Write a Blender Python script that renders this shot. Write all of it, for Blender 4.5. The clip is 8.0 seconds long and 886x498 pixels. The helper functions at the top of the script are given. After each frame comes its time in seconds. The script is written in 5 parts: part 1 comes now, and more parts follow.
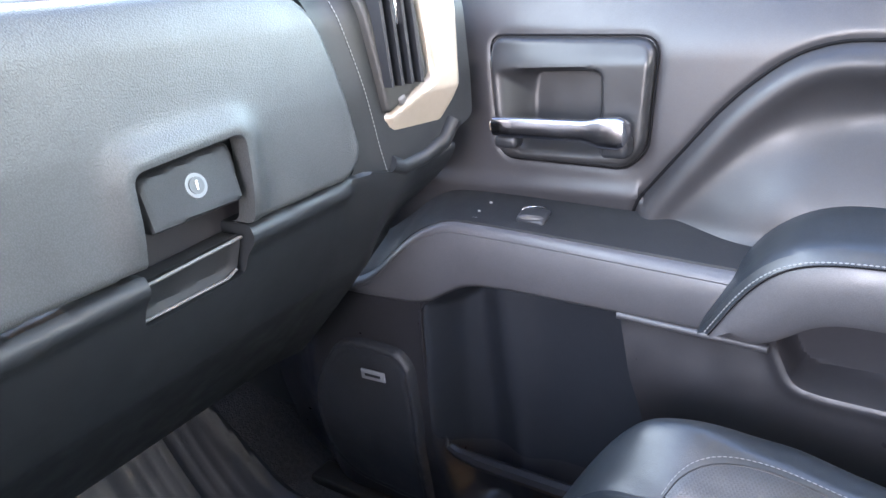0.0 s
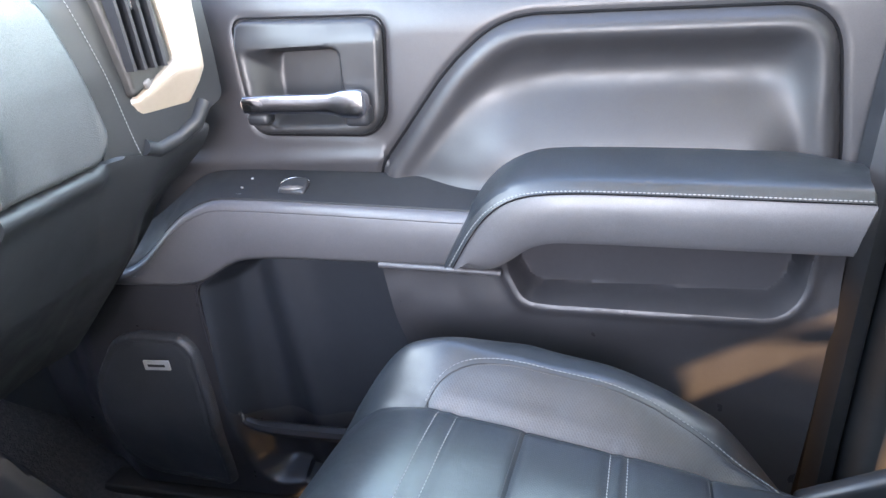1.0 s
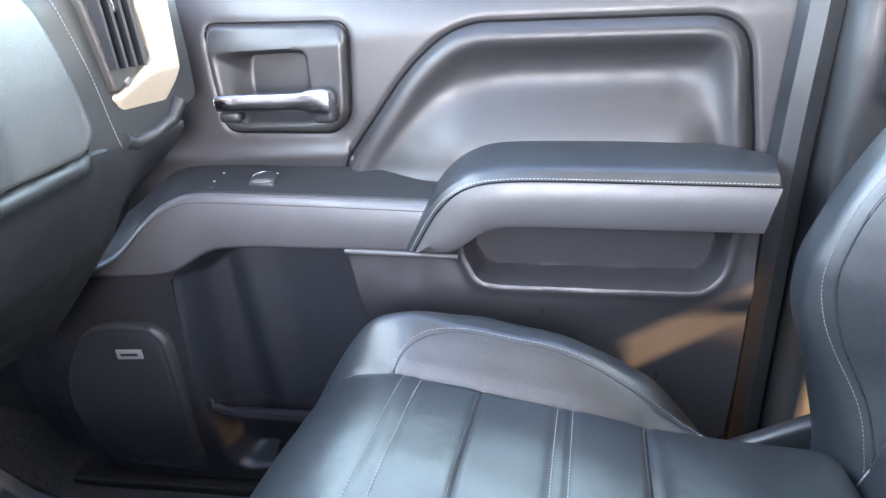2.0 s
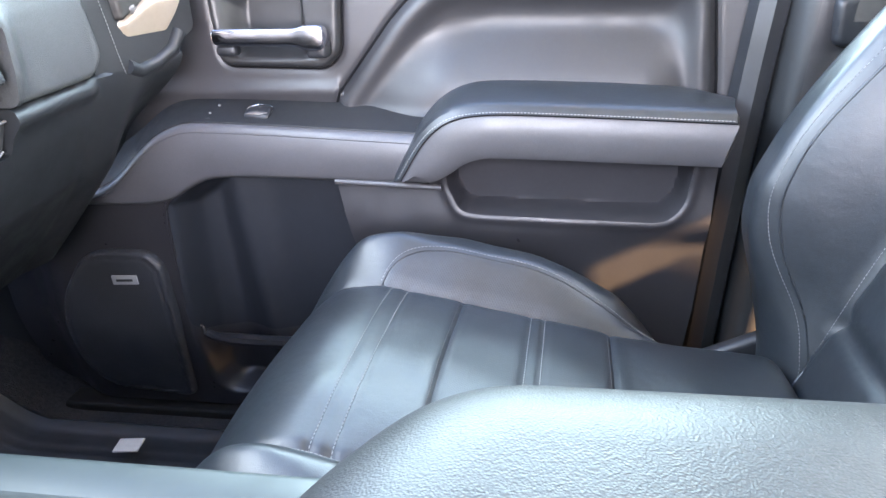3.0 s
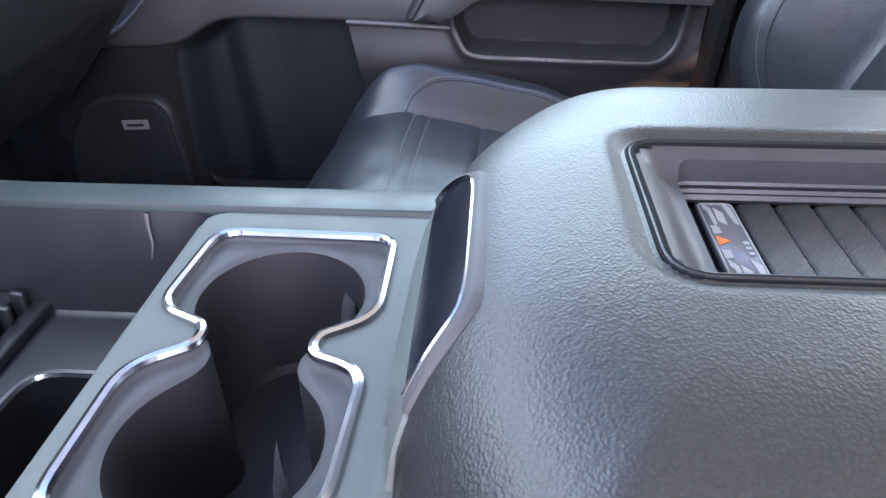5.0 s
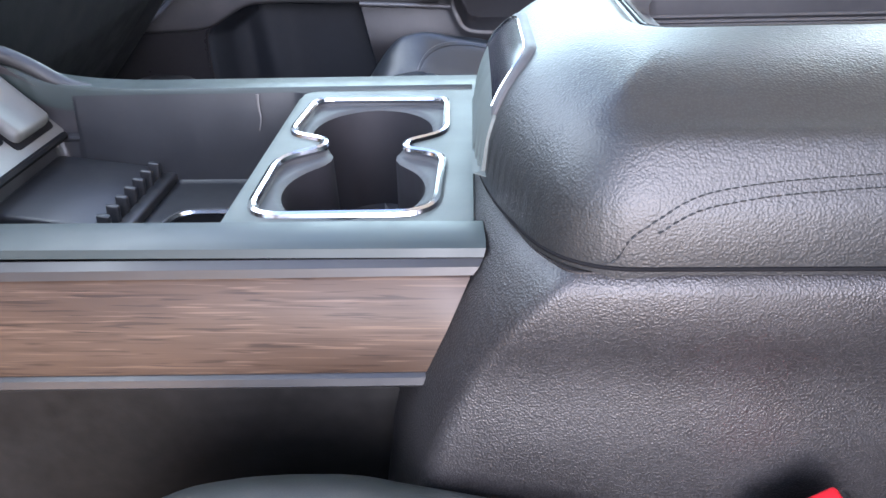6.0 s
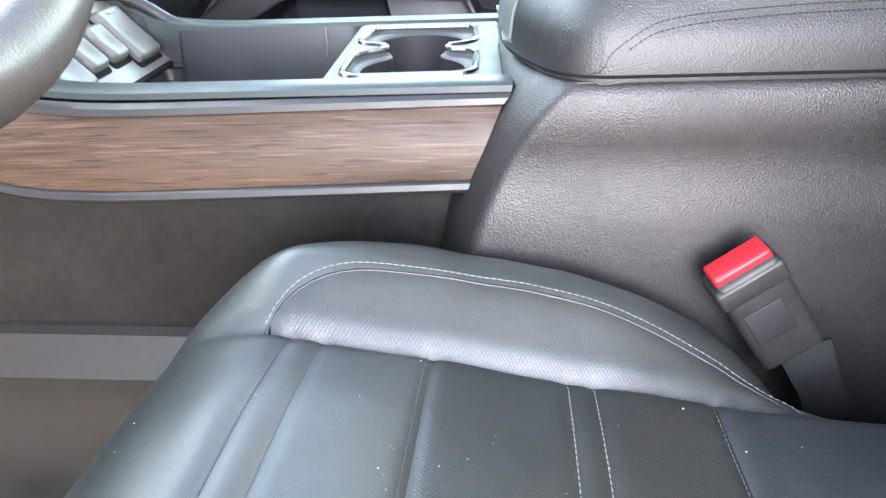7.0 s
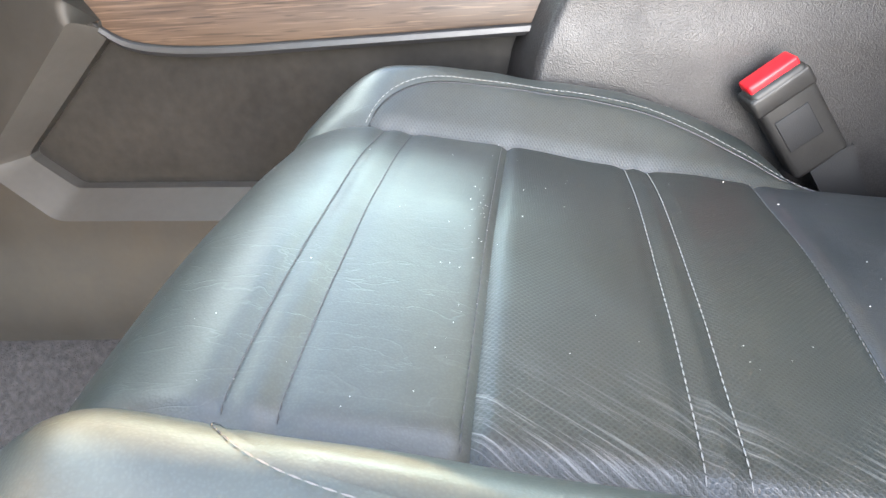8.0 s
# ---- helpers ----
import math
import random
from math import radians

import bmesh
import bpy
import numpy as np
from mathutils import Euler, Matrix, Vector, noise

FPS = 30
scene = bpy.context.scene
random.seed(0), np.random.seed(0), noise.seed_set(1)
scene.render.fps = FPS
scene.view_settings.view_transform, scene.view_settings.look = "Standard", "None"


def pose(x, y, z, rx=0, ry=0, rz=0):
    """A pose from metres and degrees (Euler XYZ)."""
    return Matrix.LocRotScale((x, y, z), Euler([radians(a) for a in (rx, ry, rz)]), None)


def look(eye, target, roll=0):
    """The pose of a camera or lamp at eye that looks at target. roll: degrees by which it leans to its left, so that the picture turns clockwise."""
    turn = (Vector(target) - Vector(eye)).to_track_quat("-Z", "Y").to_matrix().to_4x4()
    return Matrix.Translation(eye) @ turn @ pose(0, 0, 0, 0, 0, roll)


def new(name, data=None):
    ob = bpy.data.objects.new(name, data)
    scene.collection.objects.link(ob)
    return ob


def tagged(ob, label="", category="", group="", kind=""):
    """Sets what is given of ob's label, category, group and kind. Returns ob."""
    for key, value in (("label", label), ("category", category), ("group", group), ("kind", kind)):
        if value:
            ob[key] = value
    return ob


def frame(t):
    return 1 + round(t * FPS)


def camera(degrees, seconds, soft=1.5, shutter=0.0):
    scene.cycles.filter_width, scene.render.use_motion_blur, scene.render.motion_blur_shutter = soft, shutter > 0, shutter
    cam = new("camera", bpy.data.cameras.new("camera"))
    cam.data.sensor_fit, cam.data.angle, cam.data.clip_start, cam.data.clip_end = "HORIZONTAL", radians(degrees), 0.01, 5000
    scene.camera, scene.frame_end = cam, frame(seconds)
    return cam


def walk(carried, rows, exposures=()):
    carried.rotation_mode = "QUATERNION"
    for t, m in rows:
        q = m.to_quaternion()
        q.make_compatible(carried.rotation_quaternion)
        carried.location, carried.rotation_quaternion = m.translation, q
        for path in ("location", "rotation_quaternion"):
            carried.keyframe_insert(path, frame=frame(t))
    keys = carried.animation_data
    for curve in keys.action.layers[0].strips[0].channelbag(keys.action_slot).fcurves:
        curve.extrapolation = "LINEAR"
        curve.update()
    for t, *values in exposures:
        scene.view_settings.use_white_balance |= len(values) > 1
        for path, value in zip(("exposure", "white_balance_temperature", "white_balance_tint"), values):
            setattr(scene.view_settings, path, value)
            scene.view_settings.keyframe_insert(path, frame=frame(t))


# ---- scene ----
cam = camera(65.7, 8.0)
PATH = [
    (0, (0.04, 0.121, 0.781), (-1.031, 1.663, 0.09), -4.9),
    (0.5, (0.069, 0.097, 0.788), (-0.669, 1.8, 0.042), -4.5),
    (1, (0.098, 0.057, 0.774), (-0.415, 1.832, 0.008), -5.4),
    (1.2, (0.11, 0.041, 0.782), (-0.375, 1.838, 0.051), -5.6),
    (2.5, (0.104, -0.067, 0.76), (-0.225, 1.754, 0.001), -3.2),
    (3, (0.103, -0.105, 0.747), (-0.196, 1.692, -0.078), -2.5),
    (3.5, (0.092, -0.112, 0.727), (-0.126, 1.656, -0.182), -0.0),
    (4, (0.063, -0.15, 0.715), (-0.044, 1.554, -0.327), 3.3),
    (4.2, (0.056, -0.164, 0.719), (-0.039, 1.515, -0.363), 3.3),
    (5.3, (0.015, -0.265, 0.708), (-0.124, 1.402, -0.388), -2.1),
    (5.5, (0.006, -0.301, 0.704), (-0.105, 1.387, -0.363), -1.9),
    (6, (-0.005, -0.403, 0.683), (-0.092, 1.305, -0.354), -1.8),
    (6.5, (-0.012, -0.498, 0.668), (-0.089, 1.239, -0.321), -1.5),
    (7, (-0.024, -0.584, 0.642), (-0.123, 1.17, -0.314), -2.2),
    (7.5, (-0.053, -0.666, 0.615), (-0.182, 1.09, -0.333), -3.0),
    (8, (-0.053, -0.711, 0.564), (-0.234, 1.038, -0.389), -4.3),
]
walk(cam, [(t, look(eye, target, roll)) for t, eye, target, roll in PATH],
     exposures=[(0, 4.15, 6450, 19), (1, 4.5, 6500, 17), (2.5, 4.58, 6550, 16), (3.2, 4.38, 6550, 21), (4, 3.95, 6450, 23), (5.5, 3.35, 6350, 26), (6.1, 3.68, 6450, 20), (6.5, 3.84, 6620, 16), (7.5, 4.05, 6880, 13), (8, 3.98, 7200, 10)])

# ---------------------------------------------------------------- light
world = bpy.data.worlds.new("sky")
scene.world = world
world.use_nodes = True
wn, wl = world.node_tree.nodes, world.node_tree.links
sky = wn.new("ShaderNodeTexSky")
sky.sky_type, sky.sun_disc = "NISHITA", False
SUN_DIR = Vector((-0.80, 0.115, -0.45)).normalized()      # the way the sunlight goes
sky.sun_elevation = math.asin(-SUN_DIR.z)
sky.sun_rotation = math.atan2(-SUN_DIR.x, -SUN_DIR.y)
wl.new(sky.outputs["Color"], wn["Background"].inputs["Color"])
wn["Background"].inputs["Strength"].default_value = 0.13
sun_data = bpy.data.lights.new("sun", "SUN")
sun_data.energy, sun_data.angle, sun_data.color = 6.0, radians(0.6), (1.0, 0.64, 0.29)
sun = new("sun", sun_data)
sun.matrix_world = look((3, -1, 4), Vector((3, -1, 4)) + SUN_DIR)


def sky_lamp(name, eye, target, wide, high, watts, colour):
    """The sky's light in one of the cab's openings."""
    d = bpy.data.lights.new(name, "AREA")
    d.shape, d.size, d.size_y, d.energy, d.color = "RECTANGLE", wide, high, watts, colour
    ob = new(name, d)
    ob.matrix_world = look(eye, target)
    return ob


sky_lamp("door_opening_light", (0.40, -2.0, 1.02), (0.0, 0.4, 0.75), 1.4, 1.45, 12.0, (0.96, 0.95, 1.0))
sky_lamp("windscreen_light", (-0.62, 0.0, 1.10), (0.25, 0.0, 0.45), 1.2, 0.5, 1.8, (0.84, 1.0, 1.0))
sky_lamp("passenger_window_light", (0.0, 1.35, 1.08), (0.0, -0.2, 0.70), 1.3, 0.5, 2.4, (0.70, 1.0, 0.95))
sky_lamp("rear_window_light", (1.62, 0.0, 1.03), (0.2, 0.0, 0.95), 1.2, 0.22, 1.7, (0.80, 1.0, 0.93))
sky_lamp("rear_side_window_light", (0.95, 0.90, 0.98), (0.7, -0.25, 0.92), 0.8, 0.34, 1.9, (0.80, 1.0, 0.93))


# ---------------------------------------------------------------- materials
def surf(name, colour, rough, metal=0.0, grain=None, wrinkle=None, mottle=0.15, mottle_scale=9.0,
         rough_var=0.08, spec=0.5, coat=0.0, crease=None, grain_shade=0.12):
    """A node material: base colour with two scales of mottling, roughness variation, grain and wrinkle relief.
    grain: (cells per metre, strength, kind)."""
    m = bpy.data.materials.new(name)
    m.use_nodes = True
    n, l = m.node_tree.nodes, m.node_tree.links
    b = n["Principled BSDF"]
    b.inputs["Metallic"].default_value = metal
    b.inputs["Specular IOR Level"].default_value = spec
    b.inputs["Coat Weight"].default_value = coat
    b.inputs["Coat Roughness"].default_value = 0.12
    co = n.new("ShaderNodeTexCoord")

    def noise_tex(scale, detail=4.0, rough_=0.55):
        t = n.new("ShaderNodeTexNoise")
        t.inputs["Scale"].default_value, t.inputs["Detail"].default_value = scale, detail
        t.inputs["Roughness"].default_value = rough_
        l.new(co.outputs["Object"], t.inputs["Vector"])
        return t

    big, fine = noise_tex(mottle_scale), noise_tex(mottle_scale * 17, 3.0)
    mixn = n.new("ShaderNodeMath")
    mixn.operation = "MULTIPLY_ADD"
    mixn.inputs[1].default_value = 0.4
    l.new(fine.outputs["Fac"], mixn.inputs[0])
    l.new(big.outputs["Fac"], mixn.inputs[2])
    ramp = n.new("ShaderNodeMapRange")
    ramp.inputs["From Min"].default_value, ramp.inputs["From Max"].default_value = 0.45, 0.95
    ramp.inputs["To Min"].default_value, ramp.inputs["To Max"].default_value = 1 - mottle, 1 + mottle
    l.new(mixn.outputs[0], ramp.inputs["Value"])
    mul = n.new("ShaderNodeVectorMath")
    mul.operation = "SCALE"
    mul.inputs[0].default_value = colour
    l.new(ramp.outputs["Result"], mul.inputs["Scale"])
    l.new(mul.outputs[0], b.inputs["Base Color"])
    rr = n.new("ShaderNodeMapRange")
    rr.inputs["From Min"].default_value, rr.inputs["From Max"].default_value = 0.3, 0.7
    rr.inputs["To Min"].default_value, rr.inputs["To Max"].default_value = rough - rough_var, rough + rough_var
    l.new(noise_tex(mottle_scale * 3).outputs["Fac"], rr.inputs["Value"])
    l.new(rr.outputs["Result"], b.inputs["Roughness"])
    last = None
    if crease:                                               # fine worn lines, gathered in patches
        mp = n.new("ShaderNodeMapping")
        mp.inputs["Scale"].default_value = crease[2]
        l.new(co.outputs["Object"], mp.inputs["Vector"])
        cn = n.new("ShaderNodeTexNoise")
        cn.inputs["Scale"].default_value, cn.inputs["Detail"].default_value = crease[0], 3.0
        cn.inputs["Distortion"].default_value = 0.6
        l.new(mp.outputs[0], cn.inputs["Vector"])
        off = n.new("ShaderNodeMath")
        off.operation = "SUBTRACT"
        off.inputs[1].default_value = 0.5
        l.new(cn.outputs["Fac"], off.inputs[0])
        ab = n.new("ShaderNodeMath")
        ab.operation = "ABSOLUTE"
        l.new(off.outputs[0], ab.inputs[0])
        ln = n.new("ShaderNodeMapRange")
        ln.inputs["From Min"].default_value, ln.inputs["From Max"].default_value = 0.0, 0.014
        ln.inputs["To Min"].default_value, ln.inputs["To Max"].default_value = 1.0, 0.0
        l.new(ab.outputs[0], ln.inputs["Value"])
        pm = n.new("ShaderNodeMapRange")
        pm.inputs["From Min"].default_value, pm.inputs["From Max"].default_value = 0.48, 0.66
        l.new(noise_tex(7.0, 2.0).outputs["Fac"], pm.inputs["Value"])
        lines = n.new("ShaderNodeMath")
        lines.operation = "MULTIPLY"
        l.new(ln.outputs["Result"], lines.inputs[0])
        l.new(pm.outputs["Result"], lines.inputs[1])
        worn = n.new("ShaderNodeMath")
        worn.operation = "MULTIPLY_ADD"
        worn.inputs[1].default_value = crease[1]
        l.new(lines.outputs[0], worn.inputs[0])
        l.new(ramp.outputs["Result"], worn.inputs[2])
        l.new(worn.outputs[0], mul.inputs["Scale"])
        last = n.new("ShaderNodeBump")
        last.inputs["Strength"].default_value, last.inputs["Distance"].default_value = 0.2, 0.0006
        last.invert = True
        l.new(lines.outputs[0], last.inputs["Height"])
    if wrinkle:
        w = noise_tex(wrinkle[0], 3.0, 0.6)
        bump = n.new("ShaderNodeBump")
        bump.inputs["Strength"].default_value, bump.inputs["Distance"].default_value = wrinkle[1], 0.004
        l.new(w.outputs["Fac"], bump.inputs["Height"])
        if last:
            l.new(last.outputs[0], bump.inputs["Normal"])
        last = bump
    if grain:
        if grain[2] == "pebble":
            v = n.new("ShaderNodeTexVoronoi")
            v.feature = "SMOOTH_F1"
            v.inputs["Scale"].default_value, v.inputs["Smoothness"].default_value = grain[0], 0.6
            warp = n.new("ShaderNodeVectorMath")
            warp.operation = "MULTIPLY_ADD"
            warp.inputs[1].default_value = (1.2 / grain[0],) * 3
            l.new(noise_tex(grain[0] * 0.35).outputs["Color"], warp.inputs[0])
            l.new(co.outputs["Object"], warp.inputs[2])
            l.new(warp.outputs[0], v.inputs["Vector"])
            out = v.outputs["Distance"]
            pit = n.new("ShaderNodeMapRange")                # grain relief put into the colour: valleys shaded, tops lit
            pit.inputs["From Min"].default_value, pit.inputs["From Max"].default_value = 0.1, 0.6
            pit.inputs["To Min"].default_value, pit.inputs["To Max"].default_value = 1 + grain_shade, 1 - 1.4 * grain_shade
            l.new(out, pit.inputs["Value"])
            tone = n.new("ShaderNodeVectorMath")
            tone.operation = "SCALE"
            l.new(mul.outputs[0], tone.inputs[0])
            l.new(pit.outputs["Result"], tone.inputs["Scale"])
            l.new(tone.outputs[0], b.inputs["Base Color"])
        else:
            out = noise_tex(grain[0], 2.0).outputs["Fac"]
        bump = n.new("ShaderNodeBump")
        bump.inputs["Strength"].default_value, bump.inputs["Distance"].default_value = grain[1], 0.4 / grain[0]
        l.new(out, bump.inputs["Height"])
        if last:
            l.new(last.outputs[0], bump.inputs["Normal"])
        last = bump
    if last:
        l.new(last.outputs[0], b.inputs["Normal"])
    return m


def perforate(m, pitch, depth=0.35, plane="XY"):
    """Fine punched dots, a grid of the given pitch in metres, sunk in the relief and the colour."""
    n, l = m.node_tree.nodes, m.node_tree.links
    b = n["Principled BSDF"]
    co = n.new("ShaderNodeTexCoord")
    v = n.new("ShaderNodeTexVoronoi")
    v.voronoi_dimensions = "2D"
    v.inputs["Scale"].default_value, v.inputs["Randomness"].default_value = 1 / pitch, 0.0
    sep, com = n.new("ShaderNodeSeparateXYZ"), n.new("ShaderNodeCombineXYZ")
    l.new(co.outputs["Object"], sep.inputs[0])
    l.new(sep.outputs[plane[0]], com.inputs["X"])
    l.new(sep.outputs[plane[1]], com.inputs["Y"])
    turn = n.new("ShaderNodeMapping")
    turn.inputs["Rotation"].default_value = (0, 0, radians(45))
    l.new(com.outputs[0], turn.inputs["Vector"])
    l.new(turn.outputs[0], v.inputs["Vector"])
    r = n.new("ShaderNodeMapRange")
    r.inputs["From Min"].default_value, r.inputs["From Max"].default_value = 0.28, 0.42
    r.inputs["To Min"].default_value = 1 - depth
    l.new(v.outputs["Distance"], r.inputs["Value"])
    old = b.inputs["Base Color"].links[0].from_socket
    mul = n.new("ShaderNodeVectorMath")
    mul.operation = "SCALE"
    l.new(old, mul.inputs[0])
    l.new(r.outputs["Result"], mul.inputs["Scale"])
    l.new(mul.outputs[0], b.inputs["Base Color"])
    bump = n.new("ShaderNodeBump")
    bump.inputs["Strength"].default_value, bump.inputs["Distance"].default_value = 0.3, 0.0006
    l.new(r.outputs["Result"], bump.inputs["Height"])
    if b.inputs["Normal"].links:
        l.new(b.inputs["Normal"].links[0].from_socket, bump.inputs["Normal"])
    l.new(bump.outputs[0], b.inputs["Normal"])
    return m


def grooved(m, pitch, turn_deg):
    """Fine parallel grooves, slanted in the plane of the floor."""
    n, l = m.node_tree.nodes, m.node_tree.links
    b = n["Principled BSDF"]
    co, mp, w, bump = n.new("ShaderNodeTexCoord"), n.new("ShaderNodeMapping"), n.new("ShaderNodeTexWave"), n.new("ShaderNodeBump")
    mp.inputs["Rotation"].default_value = (0, 0, radians(turn_deg))
    l.new(co.outputs["Object"], mp.inputs["Vector"])
    w.inputs["Scale"].default_value = 0.314 / pitch
    l.new(mp.outputs[0], w.inputs["Vector"])
    bump.inputs["Strength"].default_value, bump.inputs["Distance"].default_value = 0.5, 0.0004
    l.new(w.outputs["Fac"], bump.inputs["Height"])
    l.new(bump.outputs[0], b.inputs["Normal"])
    return m


def worn(m):
    """Pale rubbed streaks along the edge of a panel, where people slide in."""
    n, l = m.node_tree.nodes, m.node_tree.links
    b = n["Principled BSDF"]
    co = n.new("ShaderNodeTexCoord")
    turn = n.new("ShaderNodeMapping")
    turn.inputs["Rotation"].default_value = (0, 0, radians(32))
    l.new(co.outputs["Object"], turn.inputs["Vector"])
    mp = n.new("ShaderNodeMapping")
    mp.inputs["Scale"].default_value = (13, 520, 13)
    l.new(turn.outputs[0], mp.inputs["Vector"])
    t = n.new("ShaderNodeTexNoise")
    t.inputs["Scale"].default_value, t.inputs["Detail"].default_value = 1.0, 8.0
    t.inputs["Roughness"].default_value = 0.72
    t.inputs["Distortion"].default_value = 0.2
    l.new(mp.outputs[0], t.inputs["Vector"])
    sep = n.new("ShaderNodeSeparateXYZ")
    l.new(co.outputs["Object"], sep.inputs[0])
    edge = n.new("ShaderNodeMapRange")
    edge.inputs["From Min"].default_value, edge.inputs["From Max"].default_value = -0.085, -0.145
    l.new(sep.outputs["Y"], edge.inputs["Value"])
    patch = n.new("ShaderNodeTexNoise")
    patch.inputs["Scale"].default_value = 14.0
    l.new(co.outputs["Object"], patch.inputs["Vector"])
    pr = n.new("ShaderNodeMapRange")
    pr.inputs["From Min"].default_value, pr.inputs["From Max"].default_value = 0.35, 0.6
    l.new(patch.outputs["Fac"], pr.inputs["Value"])
    thr = n.new("ShaderNodeMapRange")
    thr.inputs["From Min"].default_value, thr.inputs["From Max"].default_value = 0.52, 0.62
    l.new(t.outputs["Fac"], thr.inputs["Value"])
    f1, f2 = n.new("ShaderNodeMath"), n.new("ShaderNodeMath")
    f1.operation = f2.operation = "MULTIPLY"
    l.new(thr.outputs[0], f1.inputs[0])
    l.new(edge.outputs[0], f1.inputs[1])
    l.new(f1.outputs[0], f2.inputs[0])
    l.new(pr.outputs[0], f2.inputs[1])
    mix = n.new("ShaderNodeMix")
    mix.data_type = "RGBA"
    l.new(f2.outputs[0], mix.inputs["Factor"])
    l.new(b.inputs["Base Color"].links[0].from_socket, mix.inputs[6])
    mix.inputs[7].default_value = (0.19, 0.192, 0.192, 1)
    l.new(mix.outputs[2], b.inputs["Base Color"])
    return m


def wood_grain():
    """Open-grain veneer: broad brown figure, long fibres, short pale and dark pores."""
    m = surf("wood_trim", (0.16, 0.095, 0.06), 0.44, grain=(500, 0.05, "noise"), spec=0.3)
    n, l = m.node_tree.nodes, m.node_tree.links
    b = n["Principled BSDF"]
    co = n.new("ShaderNodeTexCoord")

    def stretched(scale, detail, low, high, tilt=4.0, warp=0.3):
        mp = n.new("ShaderNodeMapping")
        mp.inputs["Scale"].default_value = scale
        mp.inputs["Rotation"].default_value = (0, radians(tilt), 0)
        l.new(co.outputs["Object"], mp.inputs["Vector"])
        t = n.new("ShaderNodeTexNoise")
        t.inputs["Scale"].default_value, t.inputs["Detail"].default_value = 1.0, detail
        t.inputs["Distortion"].default_value = warp
        l.new(mp.outputs[0], t.inputs["Vector"])
        r = n.new("ShaderNodeMapRange")
        r.inputs["From Min"].default_value, r.inputs["From Max"].default_value = low, high
        l.new(t.outputs["Fac"], r.inputs["Value"])
        return r.outputs["Result"]

    def blend(under, over, fac):
        mix = n.new("ShaderNodeMix")
        mix.data_type = "RGBA"
        l.new(fac, mix.inputs["Factor"])
        if isinstance(under, tuple):
            mix.inputs[6].default_value = under
        else:
            l.new(under, mix.inputs[6])
        mix.inputs[7].default_value = over
        return mix.outputs[2]

    tone = blend((0.038, 0.0232, 0.0154, 1), (0.056, 0.0350, 0.0236, 1), stretched((8, 20, 40), 3.0, 0.32, 0.68))
    tone = blend(tone, (0.030, 0.018, 0.012, 1), stretched((10, 60, 420), 3.0, 0.50, 0.70))
    tone = blend(tone, (0.078, 0.050, 0.034, 1), stretched((17, 60, 760), 2.0, 0.57, 0.66, 4.0, 0.4))
    tone = blend(tone, (0.022, 0.013, 0.009, 1), stretched((24, 60, 640), 2.0, 0.56, 0.66, 5.0, 0.5))
    l.new(tone, b.inputs["Base Color"])
    return m


LEATHER = surf("seat_leather", (0.0185, 0.0222, 0.0265), 0.37, grain=(1150, 0.28, "pebble"), wrinkle=(30, 0.19), mottle=0.3, rough_var=0.015, spec=0.66)
LEATHER_HOLES = perforate(surf("perforated_leather", (0.0230, 0.0268, 0.0320), 0.37, grain=(1150, 0.2, "pebble"), wrinkle=(26, 0.12), mottle=0.3, rough_var=0.015, spec=0.65), 0.0022, 0.30)
USED = surf("used_leather", (0.0290, 0.0350, 0.0336), 0.44, crease=(60, 0.6, (0.22, 1.3, 1)), grain=(1000, 0.17, "pebble"), wrinkle=(34, 0.10), mottle=0.3, rough_var=0.02, spec=1.0)
USED_HOLES = perforate(surf("used_perforated_leather", (0.0330, 0.0375, 0.0370), 0.40, grain=(1150, 0.2, "pebble"), wrinkle=(26, 0.09), mottle=0.3, rough_var=0.02, spec=0.7), 0.0017, 0.32)
USED_WORN = worn(perforate(surf("worn_perforated_leather", (0.0180, 0.0218, 0.0212), 0.42, grain=(1150, 0.2, "pebble"), wrinkle=(26, 0.09), mottle=0.3, rough_var=0.02, spec=0.8), 0.0019, 0.50))
VINYL = surf("door_vinyl", (0.037, 0.0355, 0.0385), 0.38, grain=(1300, 0.25, "pebble"), mottle=0.10)
# Paler copy of the door vinyl: light on upright faces put into the colour.
LIT_VINYL = surf("lit_door_vinyl", (0.076, 0.074, 0.079), 0.36, grain=(1300, 0.25, "pebble"), mottle=0.10)
VINYL_PAD = surf("pad_vinyl", (0.026, 0.0253, 0.028), 0.46, grain=(1300, 0.25, "pebble"), mottle=0.12)
VINYL_DARK = surf("dark_vinyl", (0.026, 0.025, 0.028), 0.35, grain=(1300, 0.25, "pebble"), mottle=0.15)
PULL_DARK = surf("pull_plastic", (0.034, 0.033, 0.037), 0.60, spec=0.2, grain=(1300, 0.2, "noise"), mottle=0.12)
POCKET = surf("pocket_plastic", (0.021, 0.024, 0.030), 0.58, mottle=0.12, mottle_scale=4, spec=0.25)
BOX_VINYL = surf("console_vinyl", (0.0225, 0.0206, 0.0210), 0.42, grain=(1000, 0.65, "pebble"), mottle=0.36, grain_shade=0.34)
LID_LEATHER = surf("lid_leather", (0.0150, 0.0160, 0.0165), 0.44, grain=(950, 0.42, "pebble"), grain_shade=0.22, rough_var=0.02, wrinkle=(240, 0.045), mottle=0.25, spec=0.5)
DASH_VINYL = surf("dash_vinyl", (0.042, 0.0445, 0.046), 0.44, grain_shade=0.14, grain=(800, 0.55, "pebble"), mottle=0.12)
